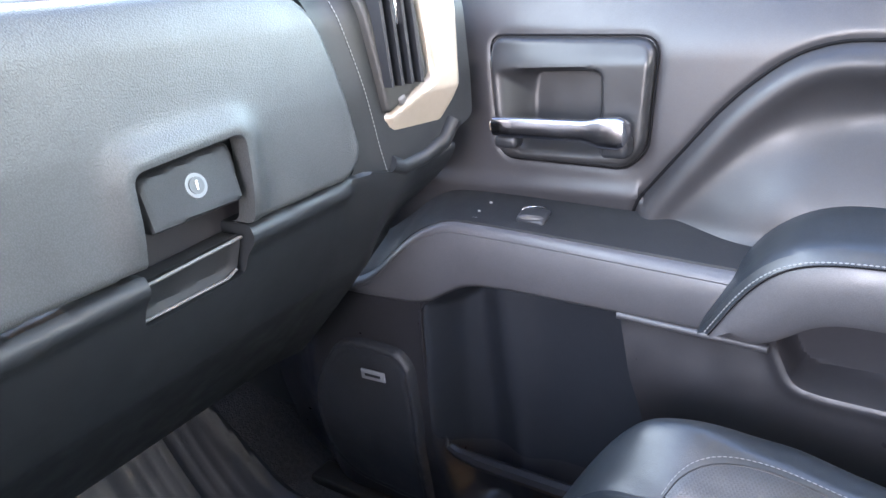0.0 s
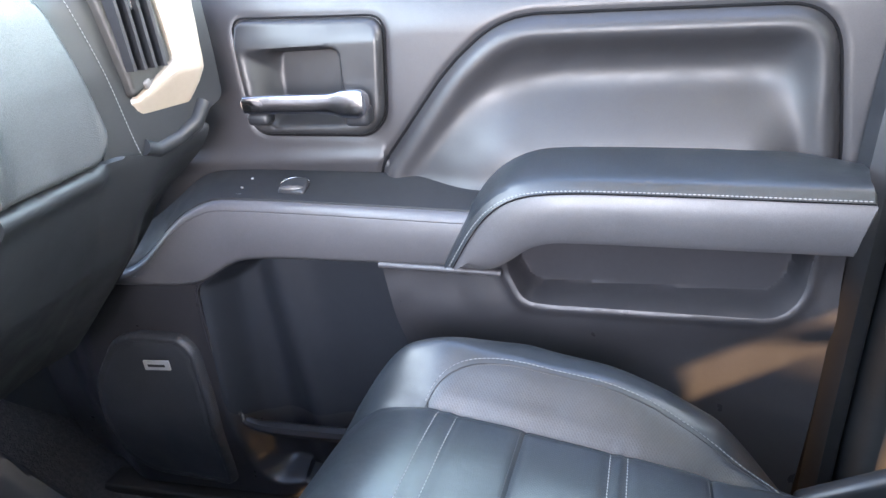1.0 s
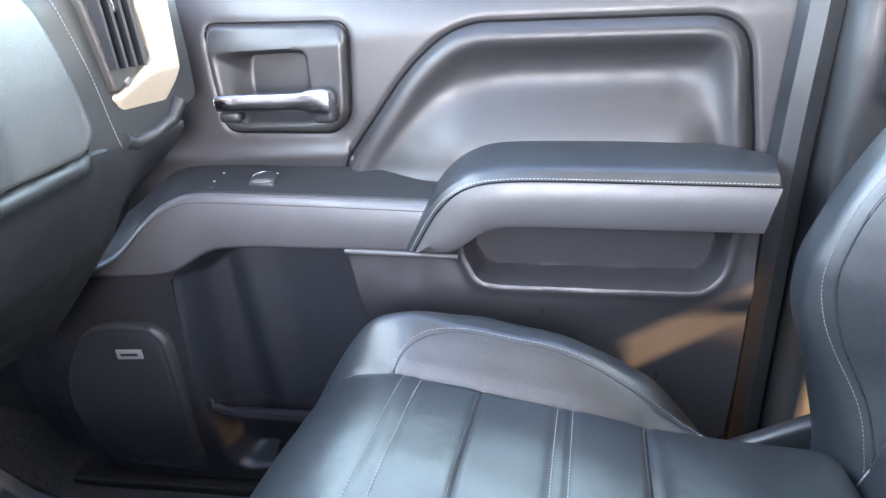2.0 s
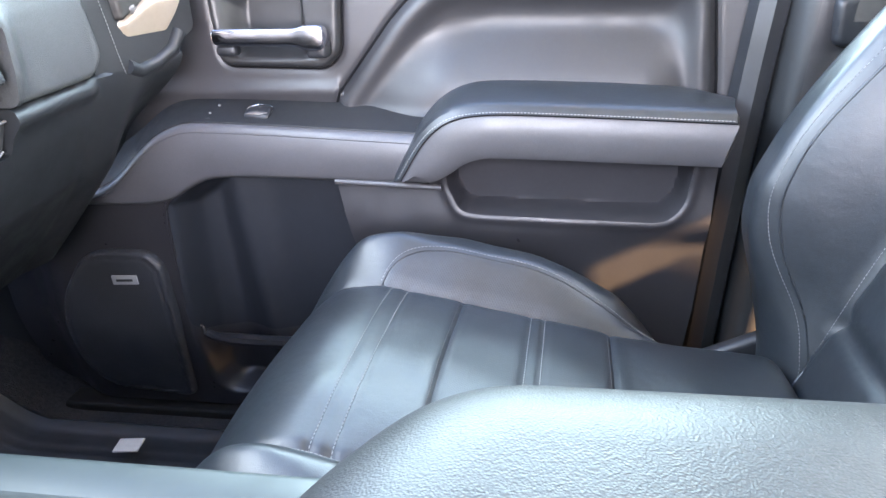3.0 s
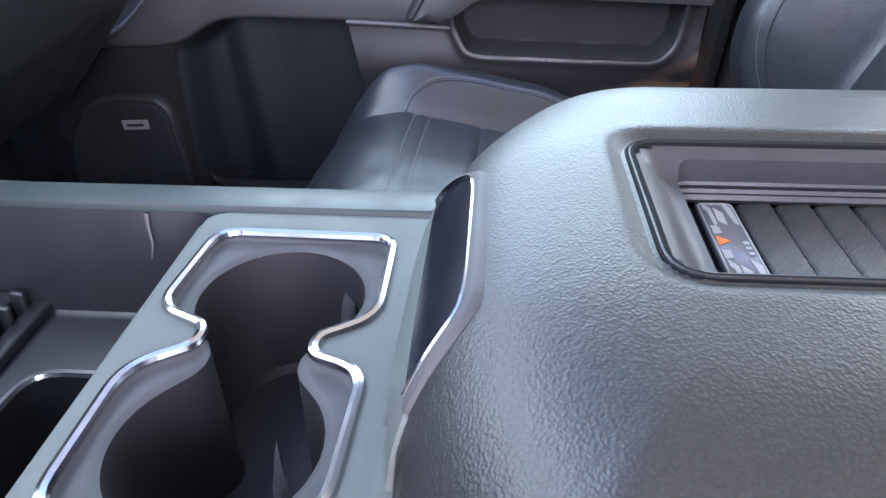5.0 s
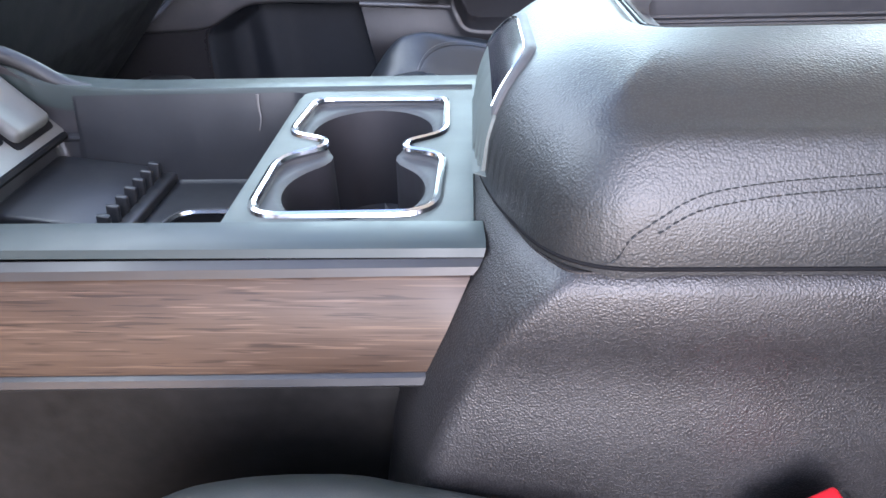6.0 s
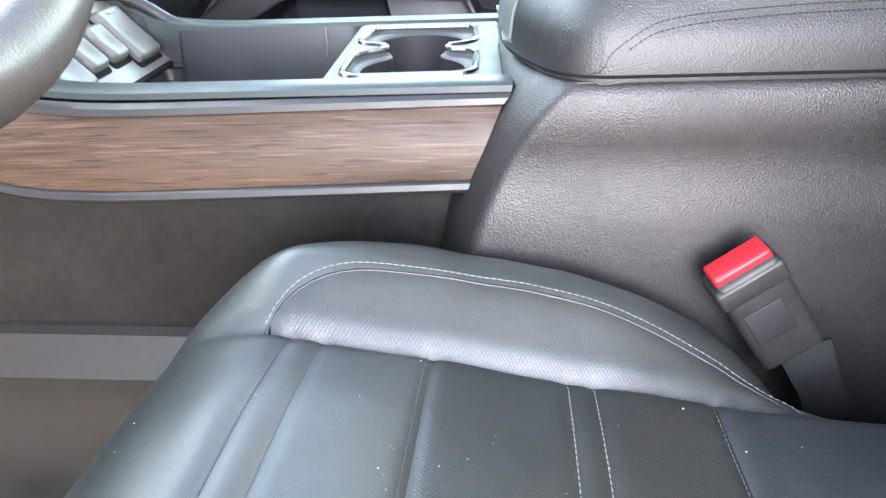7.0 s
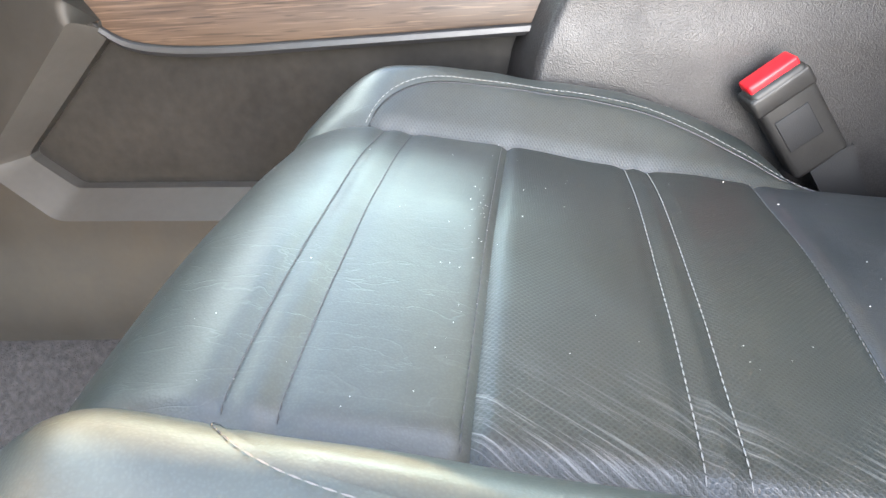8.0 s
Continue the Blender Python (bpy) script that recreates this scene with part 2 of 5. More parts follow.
DASH_TRIM = surf("dash_trim", (0.0130, 0.0146, 0.0166), 0.46, spec=0.35, grain=(1200, 0.2, "pebble"), mottle=0.12)
BLACK = surf("black_plastic", (0.018, 0.019, 0.022), 0.40, mottle=0.2)
GLOSS = surf("gloss_black", (0.008, 0.009, 0.014), 0.2, mottle=0.1, rough_var=0.04)
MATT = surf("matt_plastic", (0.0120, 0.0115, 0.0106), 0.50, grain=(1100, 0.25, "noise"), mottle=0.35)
CUP = surf("cup_plastic", (0.020, 0.019, 0.022), 0.55, mottle=0.15, spec=0.25)
GRIP = surf("grip_rubber", (0.045, 0.043, 0.047), 0.60, mottle=0.15, spec=0.3)
GREY = surf("grey_plastic", (0.085, 0.080, 0.079), 0.44, grain=(1300, 0.15, "noise"), mottle=0.15)
# Paler than the frame: the light on the bevel's facets put into the colour.
LIT_BEVEL = surf("lit_bevel_plastic", (0.052, 0.049, 0.046), 0.45, grain=(1300, 0.2, "noise"), mottle=0.15)
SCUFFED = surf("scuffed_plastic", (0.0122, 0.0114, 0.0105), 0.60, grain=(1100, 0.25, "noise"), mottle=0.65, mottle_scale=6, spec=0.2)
SILVER = surf("silver_plate", (0.078, 0.091, 0.086), 0.50, metal=0.0, spec=0.22, grain=(1600, 0.03, "noise"), mottle=0.06)
BUTTON = surf("button_plastic", (0.085, 0.086, 0.084), 0.48, grain=(1500, 0.1, "noise"), mottle=0.1)
PLATE_GREY = surf("switch_plate_grey", (0.092, 0.090, 0.086), 0.46, grain=(1500, 0.08, "noise"), mottle=0.1)
SATIN = surf("satin_rail", (0.022, 0.030, 0.030), 0.40, metal=0.0, spec=0.35, grain=(1600, 0.03, "noise"), mottle=0.1)
LEVER = surf("satin_chrome", (0.46, 0.46, 0.50), 0.20, metal=1.0, mottle=0.05, rough_var=0.05)
CHROME = surf("chrome", (0.52, 0.52, 0.54), 0.15, metal=1.0, mottle=0.04, rough_var=0.04)
TAN = surf("champagne_trim", (0.34, 0.29, 0.235), 0.34, metal=0.4, mottle=0.08)
WOOD = wood_grain()
RED = surf("red_button", (0.62, 0.012, 0.02), 0.38, mottle=0.06)
THREAD = surf("thread", (0.22, 0.22, 0.22), 0.7, mottle=0.2)
THREAD_DARK = surf("dark_thread", (0.075, 0.075, 0.08), 0.7, mottle=0.2)
CARPET = surf("carpet", (0.034, 0.033, 0.035), 0.95, grain=(420, 1.0, "noise"), wrinkle=(260, 0.6), mottle=0.35, mottle_scale=150, spec=0.1)
RUBBER = surf("rubber", (0.015, 0.016, 0.018), 0.50, grain=(700, 0.2, "noise"), mottle=0.25)
BUCKLE = surf("buckle_plastic", (0.0180, 0.0168, 0.0160), 0.48, grain=(1100, 0.25, "noise"), mottle=0.4, mottle_scale=40)
STRAP = surf("buckle_strap", (0.012, 0.012, 0.013), 0.6, grain=(1200, 0.5, "noise"), mottle=0.2)
SURROUND = surf("surround_plastic", (0.045, 0.046, 0.049), 0.58, spec=0.25, grain=(1400, 0.1, "noise"), mottle=0.12)
RECESS = surf("recess_plastic", (0.026, 0.025, 0.028), 0.46, grain=(1100, 0.2, "noise"), mottle=0.3)
RIB = grooved(surf("rib_rubber", (0.027, 0.0265, 0.026), 0.50, mottle=0.4, mottle_scale=30), 0.0011, 40)
EDGE = surf("edge_plastic", (0.020, 0.020, 0.0215), 0.37, spec=0.5, grain=(1300, 0.15, "noise"), mottle=0.15)
HANDLE = surf("handle_plastic", (0.020, 0.021, 0.023), 0.52, grain=(1200, 0.2, "pebble"), mottle=0.12, spec=0.2)
GAP_BLACK = surf("gap_black", (0.006, 0.006, 0.007), 0.85, mottle=0.2, spec=0.1)
WEBBING = surf("belt_webbing", (0.05, 0.048, 0.047), 0.75, grain=(1200, 0.5, "noise"), mottle=0.2)
HEADLINER = surf("headliner", (0.74, 0.73, 0.70), 0.9, grain=(700, 0.4, "noise"), mottle=0.06, spec=0.1)
GROUND = surf("concrete", (0.40, 0.40, 0.39), 0.9, grain=(60, 0.6, "noise"), mottle=0.2, mottle_scale=1.5)
WHITE = surf("white_print", (0.6, 0.6, 0.6), 0.6, mottle=0.05)
LOCK = surf("lock_metal", (0.11, 0.114, 0.118), 0.38, metal=0.3, mottle=0.15)
LOCK_FACE = surf("lock_face_metal", (0.060, 0.063, 0.066), 0.35, metal=0.3, mottle=0.2)
PALE = surf("pale_print", (0.20, 0.205, 0.205), 0.4, mottle=0.05)
ORANGE = surf("orange_print", (0.60, 0.12, 0.015), 0.5, mottle=0.05)
ACRYLIC = surf("clear_emblem", (0.085, 0.088, 0.092), 0.15, mottle=0.2)
BADGE = surf("badge_metal", (0.42, 0.42, 0.43), 0.40, metal=0.4, mottle=0.05)
GRILLE = perforate(surf("speaker_mesh", (0.036, 0.038, 0.044), 0.45, mottle=0.15), 0.0022, 0.5, "XZ")
WHEEL = surf("wheel_leather", (0.062, 0.056, 0.051), 0.40, grain=(1000, 0.3, "pebble"), mottle=0.2)


# ---------------------------------------------------------------- shape helpers
def thing(name, base, label, category, group="", kind=""):
    ob = new(name)
    ob.empty_display_size = 0.05
    ob.location = base
    return tagged(ob, label, category, group, kind)


def base_of(ob):
    p = Vector((0, 0, 0))
    while ob:
        p += ob.location
        ob = ob.parent
    return p


def mesh_part(name, verts, faces, mat, parent=None, label="", sharp=38):
    """One mesh object, its vertices given in the world."""
    me = bpy.data.meshes.new(name)
    off = np.array(base_of(parent)) if parent else np.zeros(3)
    me.from_pydata((np.asarray(verts, float) - off).tolist(), [], [list(map(int, f)) for f in faces])
    me.materials.append(mat)
    me.polygons.foreach_set("use_smooth", [True] * len(me.polygons))
    me.update()
    me.set_sharp_from_angle(angle=radians(sharp))
    ob = new(name, me)
    ob.parent = parent
    if label:
        ob["label"] = label
    return ob


def bm_part(name, bm, mat, parent=None, label="", sharp=38):
    bmesh.ops.recalc_face_normals(bm, faces=bm.faces)
    bm.verts.index_update()
    v = [tuple(x.co) for x in bm.verts]
    f = [[x.index for x in p.verts] for p in bm.faces]
    bm.free()
    return mesh_part(name, v, f, mat, parent, label, sharp)


def sdp(P, poly):
    """Signed distance of points to a polygon, negative inside."""
    a = np.asarray(poly, float)
    b = np.roll(a, -1, 0)
    best = np.full(len(P), 1e9)
    odd = np.zeros(len(P), bool)
    for p, q in zip(a, b):
        e = q - p
        w = P - p
        t = np.clip((w @ e) / max(e @ e, 1e-12), 0, 1)
        best = np.minimum(best, ((w - t[:, None] * e) ** 2).sum(1))
        c = (p[1] <= P[:, 1]) != (q[1] <= P[:, 1])
        if abs(e[1]) > 1e-12:
            odd ^= c & (P[:, 0] < p[0] + (P[:, 1] - p[1]) / e[1] * e[0])
    return np.sqrt(best) * np.where(odd, -1, 1)


def line_dist(P, pts):
    a = np.asarray(pts, float)
    best = np.full(len(P), 1e9)
    for p, q in zip(a[:-1], a[1:]):
        e = q - p
        w = P - p
        t = np.clip((w @ e) / max(e @ e, 1e-12), 0, 1)
        best = np.minimum(best, ((w - t[:, None] * e) ** 2).sum(1))
    return np.sqrt(best)


def rounded(pts, r, n=6):
    """A polygon with its corners rounded: r, or one r a corner."""
    pts = [Vector((p[0], p[1])) for p in pts]
    k = len(pts)
    rs = r if isinstance(r, (list, tuple)) else [r] * k
    out = []
    for i in range(k):
        p, a, b = pts[i], pts[i - 1], pts[(i + 1) % k]
        u, v = (a - p), (b - p)
        c = min(rs[i], 0.48 * u.length, 0.48 * v.length)
        s, e = p + u.normalized() * c, p + v.normalized() * c
        for j in range(n + 1):
            t = j / n
            out.append((1 - t) ** 2 * s + 2 * t * (1 - t) * p + t * t * e)
    return np.array([tuple(p) for p in out])


def smooth_path(pts, n, passes=3):
    """A polyline of any dimension, its bends eased, as n even points."""
    p = np.asarray(pts, float)
    for _ in range(passes):
        q = [p[0]]
        for a, b in zip(p[:-1], p[1:]):
            q += [0.75 * a + 0.25 * b, 0.25 * a + 0.75 * b]
        q.append(p[-1])
        p = np.array(q)
    d = np.r_[0, np.cumsum(np.linalg.norm(np.diff(p, axis=0), axis=1))]
    s = np.linspace(0, d[-1], n)
    return np.stack([np.interp(s, d, p[:, k]) for k in range(p.shape[1])], 1)


def ease(x):
    x = np.clip(x, 0, 1)
    return x * x * (3 - 2 * x)


def edge_drop(d, r):
    """How far a rounded edge of radius r falls at signed distance d from the outline."""
    t = np.clip(-d / r, 0, 1)
    return r * (1 - np.sqrt(np.clip(1 - (1 - t) ** 2, 0, 1)))


def sheet(name, outline, place, res, mat, parent=None, holes=(), skirt=None, label="", sharp=38, second=None):
    """A surface over the inside of a flat outline: place turns (n, 2) into (n, 3). skirt: how far, as a vector, the rim
    is drawn back, which gives the piece its thickness. second: another material and the region that bears it."""
    out = np.asarray(outline, float)
    lo, hi = out.min(0) - res, out.max(0) + res
    nu, nv = [max(4, int(round(x / res)) + 1) for x in hi - lo]
    U, V = np.meshgrid(np.linspace(lo[0], hi[0], nu), np.linspace(lo[1], hi[1], nv), indexing="ij")
    P = np.stack([U.ravel(), V.ravel()], 1)

    def sd(Q):
        d = sdp(Q, out)
        for h in holes:
            d = np.maximum(d, -sdp(Q, h))
        return d

    D = sd(P).reshape(nu, nv)
    keep = (D[:-1, :-1] + D[1:, :-1] + D[:-1, 1:] + D[1:, 1:]) < 0
    idx = np.arange(nu * nv).reshape(nu, nv)
    quads = np.stack([idx[:-1, :-1], idx[1:, :-1], idx[1:, 1:], idx[:-1, 1:]], -1)[keep]
    count = np.zeros(nu * nv, int)
    np.add.at(count, quads.ravel(), 1)
    rim = np.where((count > 0) & (count < 4))[0]
    Q = P[rim]
    for _ in range(3):
        e = res * 0.05
        d = sd(Q)
        g = np.stack([(sd(Q + (e, 0)) - sd(Q - (e, 0))), (sd(Q + (0, e)) - sd(Q - (0, e)))], 1) / (2 * e)
        g /= np.maximum(np.linalg.norm(g, axis=1), 0.3)[:, None]
        Q = Q - d[:, None] * g
    P[rim] = Q
    used = np.unique(quads)
    remap = np.full(nu * nv, -1)
    remap[used] = np.arange(len(used))
    quads = remap[quads]
    V3 = np.asarray(place(P[used]), float)
    faces = quads.tolist()
    mid = P[used][quads].mean(1)
    if skirt is not None:
        edges = {}
        for f in faces:
            for a, b in zip(f, f[1:] + f[:1]):
                k = (min(a, b), max(a, b))
                edges[k] = None if k in edges else (a, b)
        open_edges = [e for e in edges.values() if e]
        ring = sorted({v for e in open_edges for v in e})
        back = {v: len(V3) + i for i, v in enumerate(ring)}
        V3 = np.concatenate([V3, V3[ring] + np.asarray(skirt, float)])
        faces += [[b, a, back[a], back[b]] for a, b in open_edges]
    ob = mesh_part(name, V3, faces, mat, parent, label, sharp)
    if second:
        ob.data.materials.append(second[0])
        pick = np.zeros(len(faces), np.int32)
        pick[:len(mid)] = second[1](mid)
        ob.data.polygons.foreach_set("material_index", pick)
    return ob


def loft(name, rows, mat, parent=None, closed=False, caps=False, label="", sharp=38):
    """A skin over rows of points, all rows of one length. closed: each row is a ring."""
    rows = [np.asarray(r, float) for r in rows]
    k = len(rows[0])
    V = np.concatenate(rows)
    faces = []
    for i in range(len(rows) - 1):
        for j in range(k if closed else k - 1):
            a, b = i * k + j, i * k + (j + 1) % k
            faces.append([a, b, b + k, a + k])
    if caps:
        faces.append(list(range(k))[::-1])
        faces.append([(len(rows) - 1) * k + j for j in range(k)])
    return mesh_part(name, V, faces, mat, parent, label, sharp)


def tube(name, pts, r, mat, parent=None, n=8, closed=False, flat=1.0, label=""):
    """A round rod along a path; flat squeezes it along z."""
    p = np.asarray(pts, float)
    k = len(p)
    rows = []
    for i in range(k):
        t = Vector(p[(i + 1) % k] - p[i - 1]) if closed else Vector(p[min(i + 1, k - 1)] - p[max(i - 1, 0)])
        t.normalize()
        up = Vector((0, 0, 1)) if abs(t.z) < 0.9 else Vector((0, 1, 0))
        a = t.cross(up).normalized()
        b = a.cross(t)
        rr = float(r[i]) if isinstance(r, (list, np.ndarray)) else float(r)
        rows.append([tuple(Vector(p[i]) + rr * (math.cos(w) * a + flat * math.sin(w) * b)) for w in [2 * math.pi * q / n for q in range(n)]])
    if closed:
        rows.append(rows[0])
    return loft(name, rows, mat, parent, closed=True, caps=not closed, label=label)


def block(name, centre, size, bevel, mat, parent=None, turn=(0, 0, 0), label="", seg=3, taper=None):
    """A box with rounded edges; taper: (x, y) scale of its top."""
    bm = bmesh.new()
    bmesh.ops.create_cube(bm, size=1.0)
    for v in bm.verts:
        if taper and v.co.z > 0:
            v.co.x, v.co.y = v.co.x * taper[0], v.co.y * taper[1]
        v.co = Vector((v.co.x * size[0], v.co.y * size[1], v.co.z * size[2]))
    if bevel > 0:
        bmesh.ops.bevel(bm, geom=list(bm.edges), offset=bevel, segments=seg, profile=0.5, affect="EDGES")
    bm.transform(pose(*centre, *turn))
    return bm_part(name, bm, mat, parent, label)


def stitches(name, path, mat, parent, length=0.0034, gap=0.0009, width=0.00042, lift=(0, 0, 0)):
    """A row of thread stitches along a path in the world."""
    p = np.asarray(path, float) + np.asarray(lift, float)
    d = np.r_[0, np.cumsum(np.linalg.norm(np.diff(p, axis=0), axis=1))]
    V, F = [], []
    s = 0.0
    while s + length < d[-1]:
        a, b = [Vector([np.interp(x, d, p[:, k]) for k in range(3)]) for x in (s, s + length)]
        t = (b - a).normalized()
        u = t.cross(Vector((0.3, 0.2, 1))).normalized()
        w = t.cross(u)
        o = len(V)
        for q, k in ((a, 0.35), (a.lerp(b, 0.5), 1.0), (b, 0.35)):
            V += [tuple(q + width * k * (u * x + w * y)) for x, y in ((1, 0), (0, 1), (-1, 0), (0, -1))]
        for r in (0, 4):
            F += [[o + r + j, o + r + (j + 1) % 4, o + r + 4 + (j + 1) % 4, o + r + 4 + j] for j in range(4)]
        F += [[o, o + 1, o + 2, o + 3], [o + 8, o + 9, o + 10, o + 11]]
        s += length + gap
    return mesh_part(name, V, F, mat, parent)


# ---------------------------------------------------------------- the cab's shell and the ground
def plain(name, outline, place, res, mat, label, skirt, holes=(), category="wall"):
    ob = sheet(name, outline, place, res, mat, None, holes=holes, skirt=skirt)
    return tagged(ob, label, category, kind="structure")


plain("ground", [(-60, -60), (60, -60), (60, 60), (-60, 60)], lambda p: np.c_[p, np.full(len(p), -0.62)], 6.0, GROUND,
      "pale concrete ground outside the truck", (0, 0, -0.2), category="ground")


def floor_height(p):
    x, y = p[:, 0], np.abs(p[:, 1])
    z = 0.0 + 0.19 * ease((0.33 - y) / 0.17)                 # the tunnel's hump
    return np.c_[p, z + 0.42 * ease((-0.72 - x) / 0.42)]      # the toe board


plain("floor", [(-1.15, -0.80), (1.6, -0.80), (1.6, 0.90), (-1.15, 0.90)], floor_height, 0.02, CARPET,
      "dark grey carpeted cab floor with a centre hump", (0, 0, -0.05), category="floor")
plain("ceiling", rounded([(-0.02, -0.66), (1.6, -0.66), (1.6, 0.66), (-0.02, 0.66)], 0.08),
      lambda p: np.c_[p, 1.23 - 0.10 * (p[:, 1] / 0.66) ** 2 - 0.03 * np.abs(p[:, 0] - 0.7)], 0.05, HEADLINER, "light grey cloth headliner of the cab", (0, 0, 0.05), category="ceiling")
# Unseen panel, added to block sun that would graze the door's top.
plain("roof", rounded([(-0.04, -0.76), (1.68, -0.76), (1.68, 0.76), (-0.04, 0.76)], 0.10),
      lambda p: np.c_[p, 1.29 - 0.08 * (p[:, 1] / 0.76) ** 2], 0.06, MATT, "unseen outer roof panel, added to keep sun off the door", (0, 0, 0.012), category="roof")
# rear wall with its window
plain("wall_rear", [(-0.82, -0.55), (0.82, -0.55), (0.82, 1.2), (-0.82, 1.2)],
      lambda p: np.c_[1.6 - 0.12 * np.clip(p[:, 1] - 0.7, 0, 1), p], 0.05, MATT, "dark trimmed rear wall of the cab", (0.06, 0, 0),
      holes=[rounded([(-0.645, 0.82), (0.645, 0.82), (0.625, 1.155), (-0.625, 1.155)], 0.03)])
# unseen panel below the rear window, added to crop the door's sun patch
plain("wall_sun_stop", rounded([(-0.625, 0.0), (0.625, 0.0), (0.625, 0.97), (-0.625, 0.97)], 0.03),
      lambda p: np.c_[1.34 + 0.06 * p[:, 1], p], 0.05, MATT, "dark unseen panel added below the rear window to cut the sun patch", (0.10, 0, 0))
# firewall under the dash
plain("wall_front", [(-0.82, -0.55), (0.82, -0.55), (0.82, 0.84), (-0.82, 0.84)],
      lambda p: np.c_[np.full(len(p), -1.16), p], 0.1, MATT, "black firewall behind the dashboard", (-0.05, 0, 0))


def side_wall(name, s, front, sill, head, label):
    """The cab's side behind the front door, with the rear door's window; the driver's is a slit for the sun."""
    out = [(front, -0.55), (1.62, -0.55), (1.62, 1.14), (front + 0.06, 1.14)]
    hole = rounded([(front + 0.07, sill), (1.40, sill), (1.36, head), (front + 0.08, head)], 0.03)
    plain(name, out, lambda p: np.c_[p[:, 0], s * (0.86 - 0.42 * np.clip(p[:, 1] - 0.72, 0, 1)), p[:, 1]], 0.04, MATT, label, (0, s * 0.05, 0), holes=[hole])


side_wall("wall_passenger", 1, 0.37, 0.80, 1.11, "dark trimmed cab side behind the passenger door")
# Unseen side: opening narrowed to a slit to shape the seat's sun stripe.
side_wall("wall_driver", -1, 0.50, 1.003, 1.092, "dark unseen cab side behind the driver door, slit to shape the sun")
for s, nm in ((1, "trim"), (-1, "trim")):
    tagged(tube(nm, smooth_path([(-1.05, s * 0.84, 0.80), (-0.5, s * 0.78, 1.02), (0.0, s * 0.69, 1.16), (0.5, s * 0.68, 1.17), (1.55, s * 0.68, 1.13)], 30), 0.035, HEADLINER), "grey roof rail and windscreen pillar trim", "trim", kind="structure")


# ---------------------------------------------------------------- passenger door
door = thing("door_1", (-0.1, 0.80, 0.0), "black and grey trim panel of the closed passenger door", "door", kind="structure")

INSERT = rounded([(-0.205, 0.515), (-0.196, 0.550), (-0.100, 0.668), (-0.035, 0.716), (0.300, 0.706), (0.318, 0.55), (0.318, 0.49), (-0.205, 0.49)],
                 [0.0, 0.02, 0.06, 0.05, 0.05, 0.02, 0.0, 0.0], 8)
BEZEL = rounded([(-0.369, 0.732), (-0.175, 0.724), (-0.185, 0.608), (-0.206, 0.588), (-0.362, 0.594)], [0.016, 0.024, 0.014, 0.014, 0.022])


def upper_y(p):
    x, z = p[:, 0], p[:, 1]
    y = 0.842 + 0.10 * ease((z - 0.70) / 0.12) * 0.35
    y = y - 0.006 * np.exp(-((z - 0.556) / 0.012) ** 2) * (x < -0.19)
    d = sdp(p, INSERT)
    y = y + 0.0042 * np.exp(-(d / 0.0042) ** 2)                # the seam round the padded insert
    rim = -0.013 * np.exp(-((d + 0.020) / 0.017) ** 2)
    d_top, d_left, d_right = 0.715 - 0.03 * (x + 0.035) - z, (x + 0.196) * 0.776 - (z - 0.55) * 0.631, 0.314 - x
    inner = ease((d_top - 0.014) / 0.075) * ease((d_left - 0.012) / 0.10) * ease((d_right - 0.014) / 0.08)
    hollow = inner * (0.034 - 0.060 * ease((0.69 - z) / 0.15))
    y = y + np.where(d < 0.004, rim * ease(-d / 0.012) + hollow, 0)
    db = sdp(p, BEZEL)
    return y + 0.003 * np.exp(-(db / 0.006) ** 2)


sheet("upper_panel", [(-0.70, 0.33), (-0.56, 0.44), (-0.56, 0.80), (-0.42, 0.792), (0.376, 0.726), (0.352, 0.50), (-0.40, 0.50), (-0.50, 0.46), (-0.62, 0.33)],
      lambda p: np.c_[p[:, 0], upper_y(p), p[:, 1]], 0.0034, VINYL, door, skirt=(0, 0.04, 0), holes=[INSERT, rounded([(-0.363, 0.722), (-0.185, 0.716), (-0.193, 0.610), (-0.210, 0.596), (-0.355, 0.602)], 0.014)], label="grey grained upper trim with a padded insert")
sheet("insert_pad", INSERT, lambda p: np.c_[p[:, 0], upper_y(p), p[:, 1]], 0.0036, VINYL_PAD, door, label="padded dark vinyl insert")
ring = INSERT[(INSERT[:, 1] > 0.515)]
tube("pad_seam", np.c_[ring[:, 0], upper_y(ring) - 0.001, ring[:, 1]], 0.0019, GAP_BLACK, door, n=6, label="dark seam round the padded insert")
sheet("door_skin", [(-1.15, -0.45), (0.46, -0.45), (0.46, 0.70), (-1.15, 0.76)], lambda p: np.c_[p[:, 0], np.full(len(p), 0.895), p[:, 1]], 0.05, MATT, door, skirt=(0, 0.012, 0))
tube("sill_lip", smooth_path([(-0.62, 0.868, 0.797), (-0.42, 0.868, 0.790), (0.376, 0.868, 0.724)], 30), 0.007, BLACK, door, label="black rubber window seal")


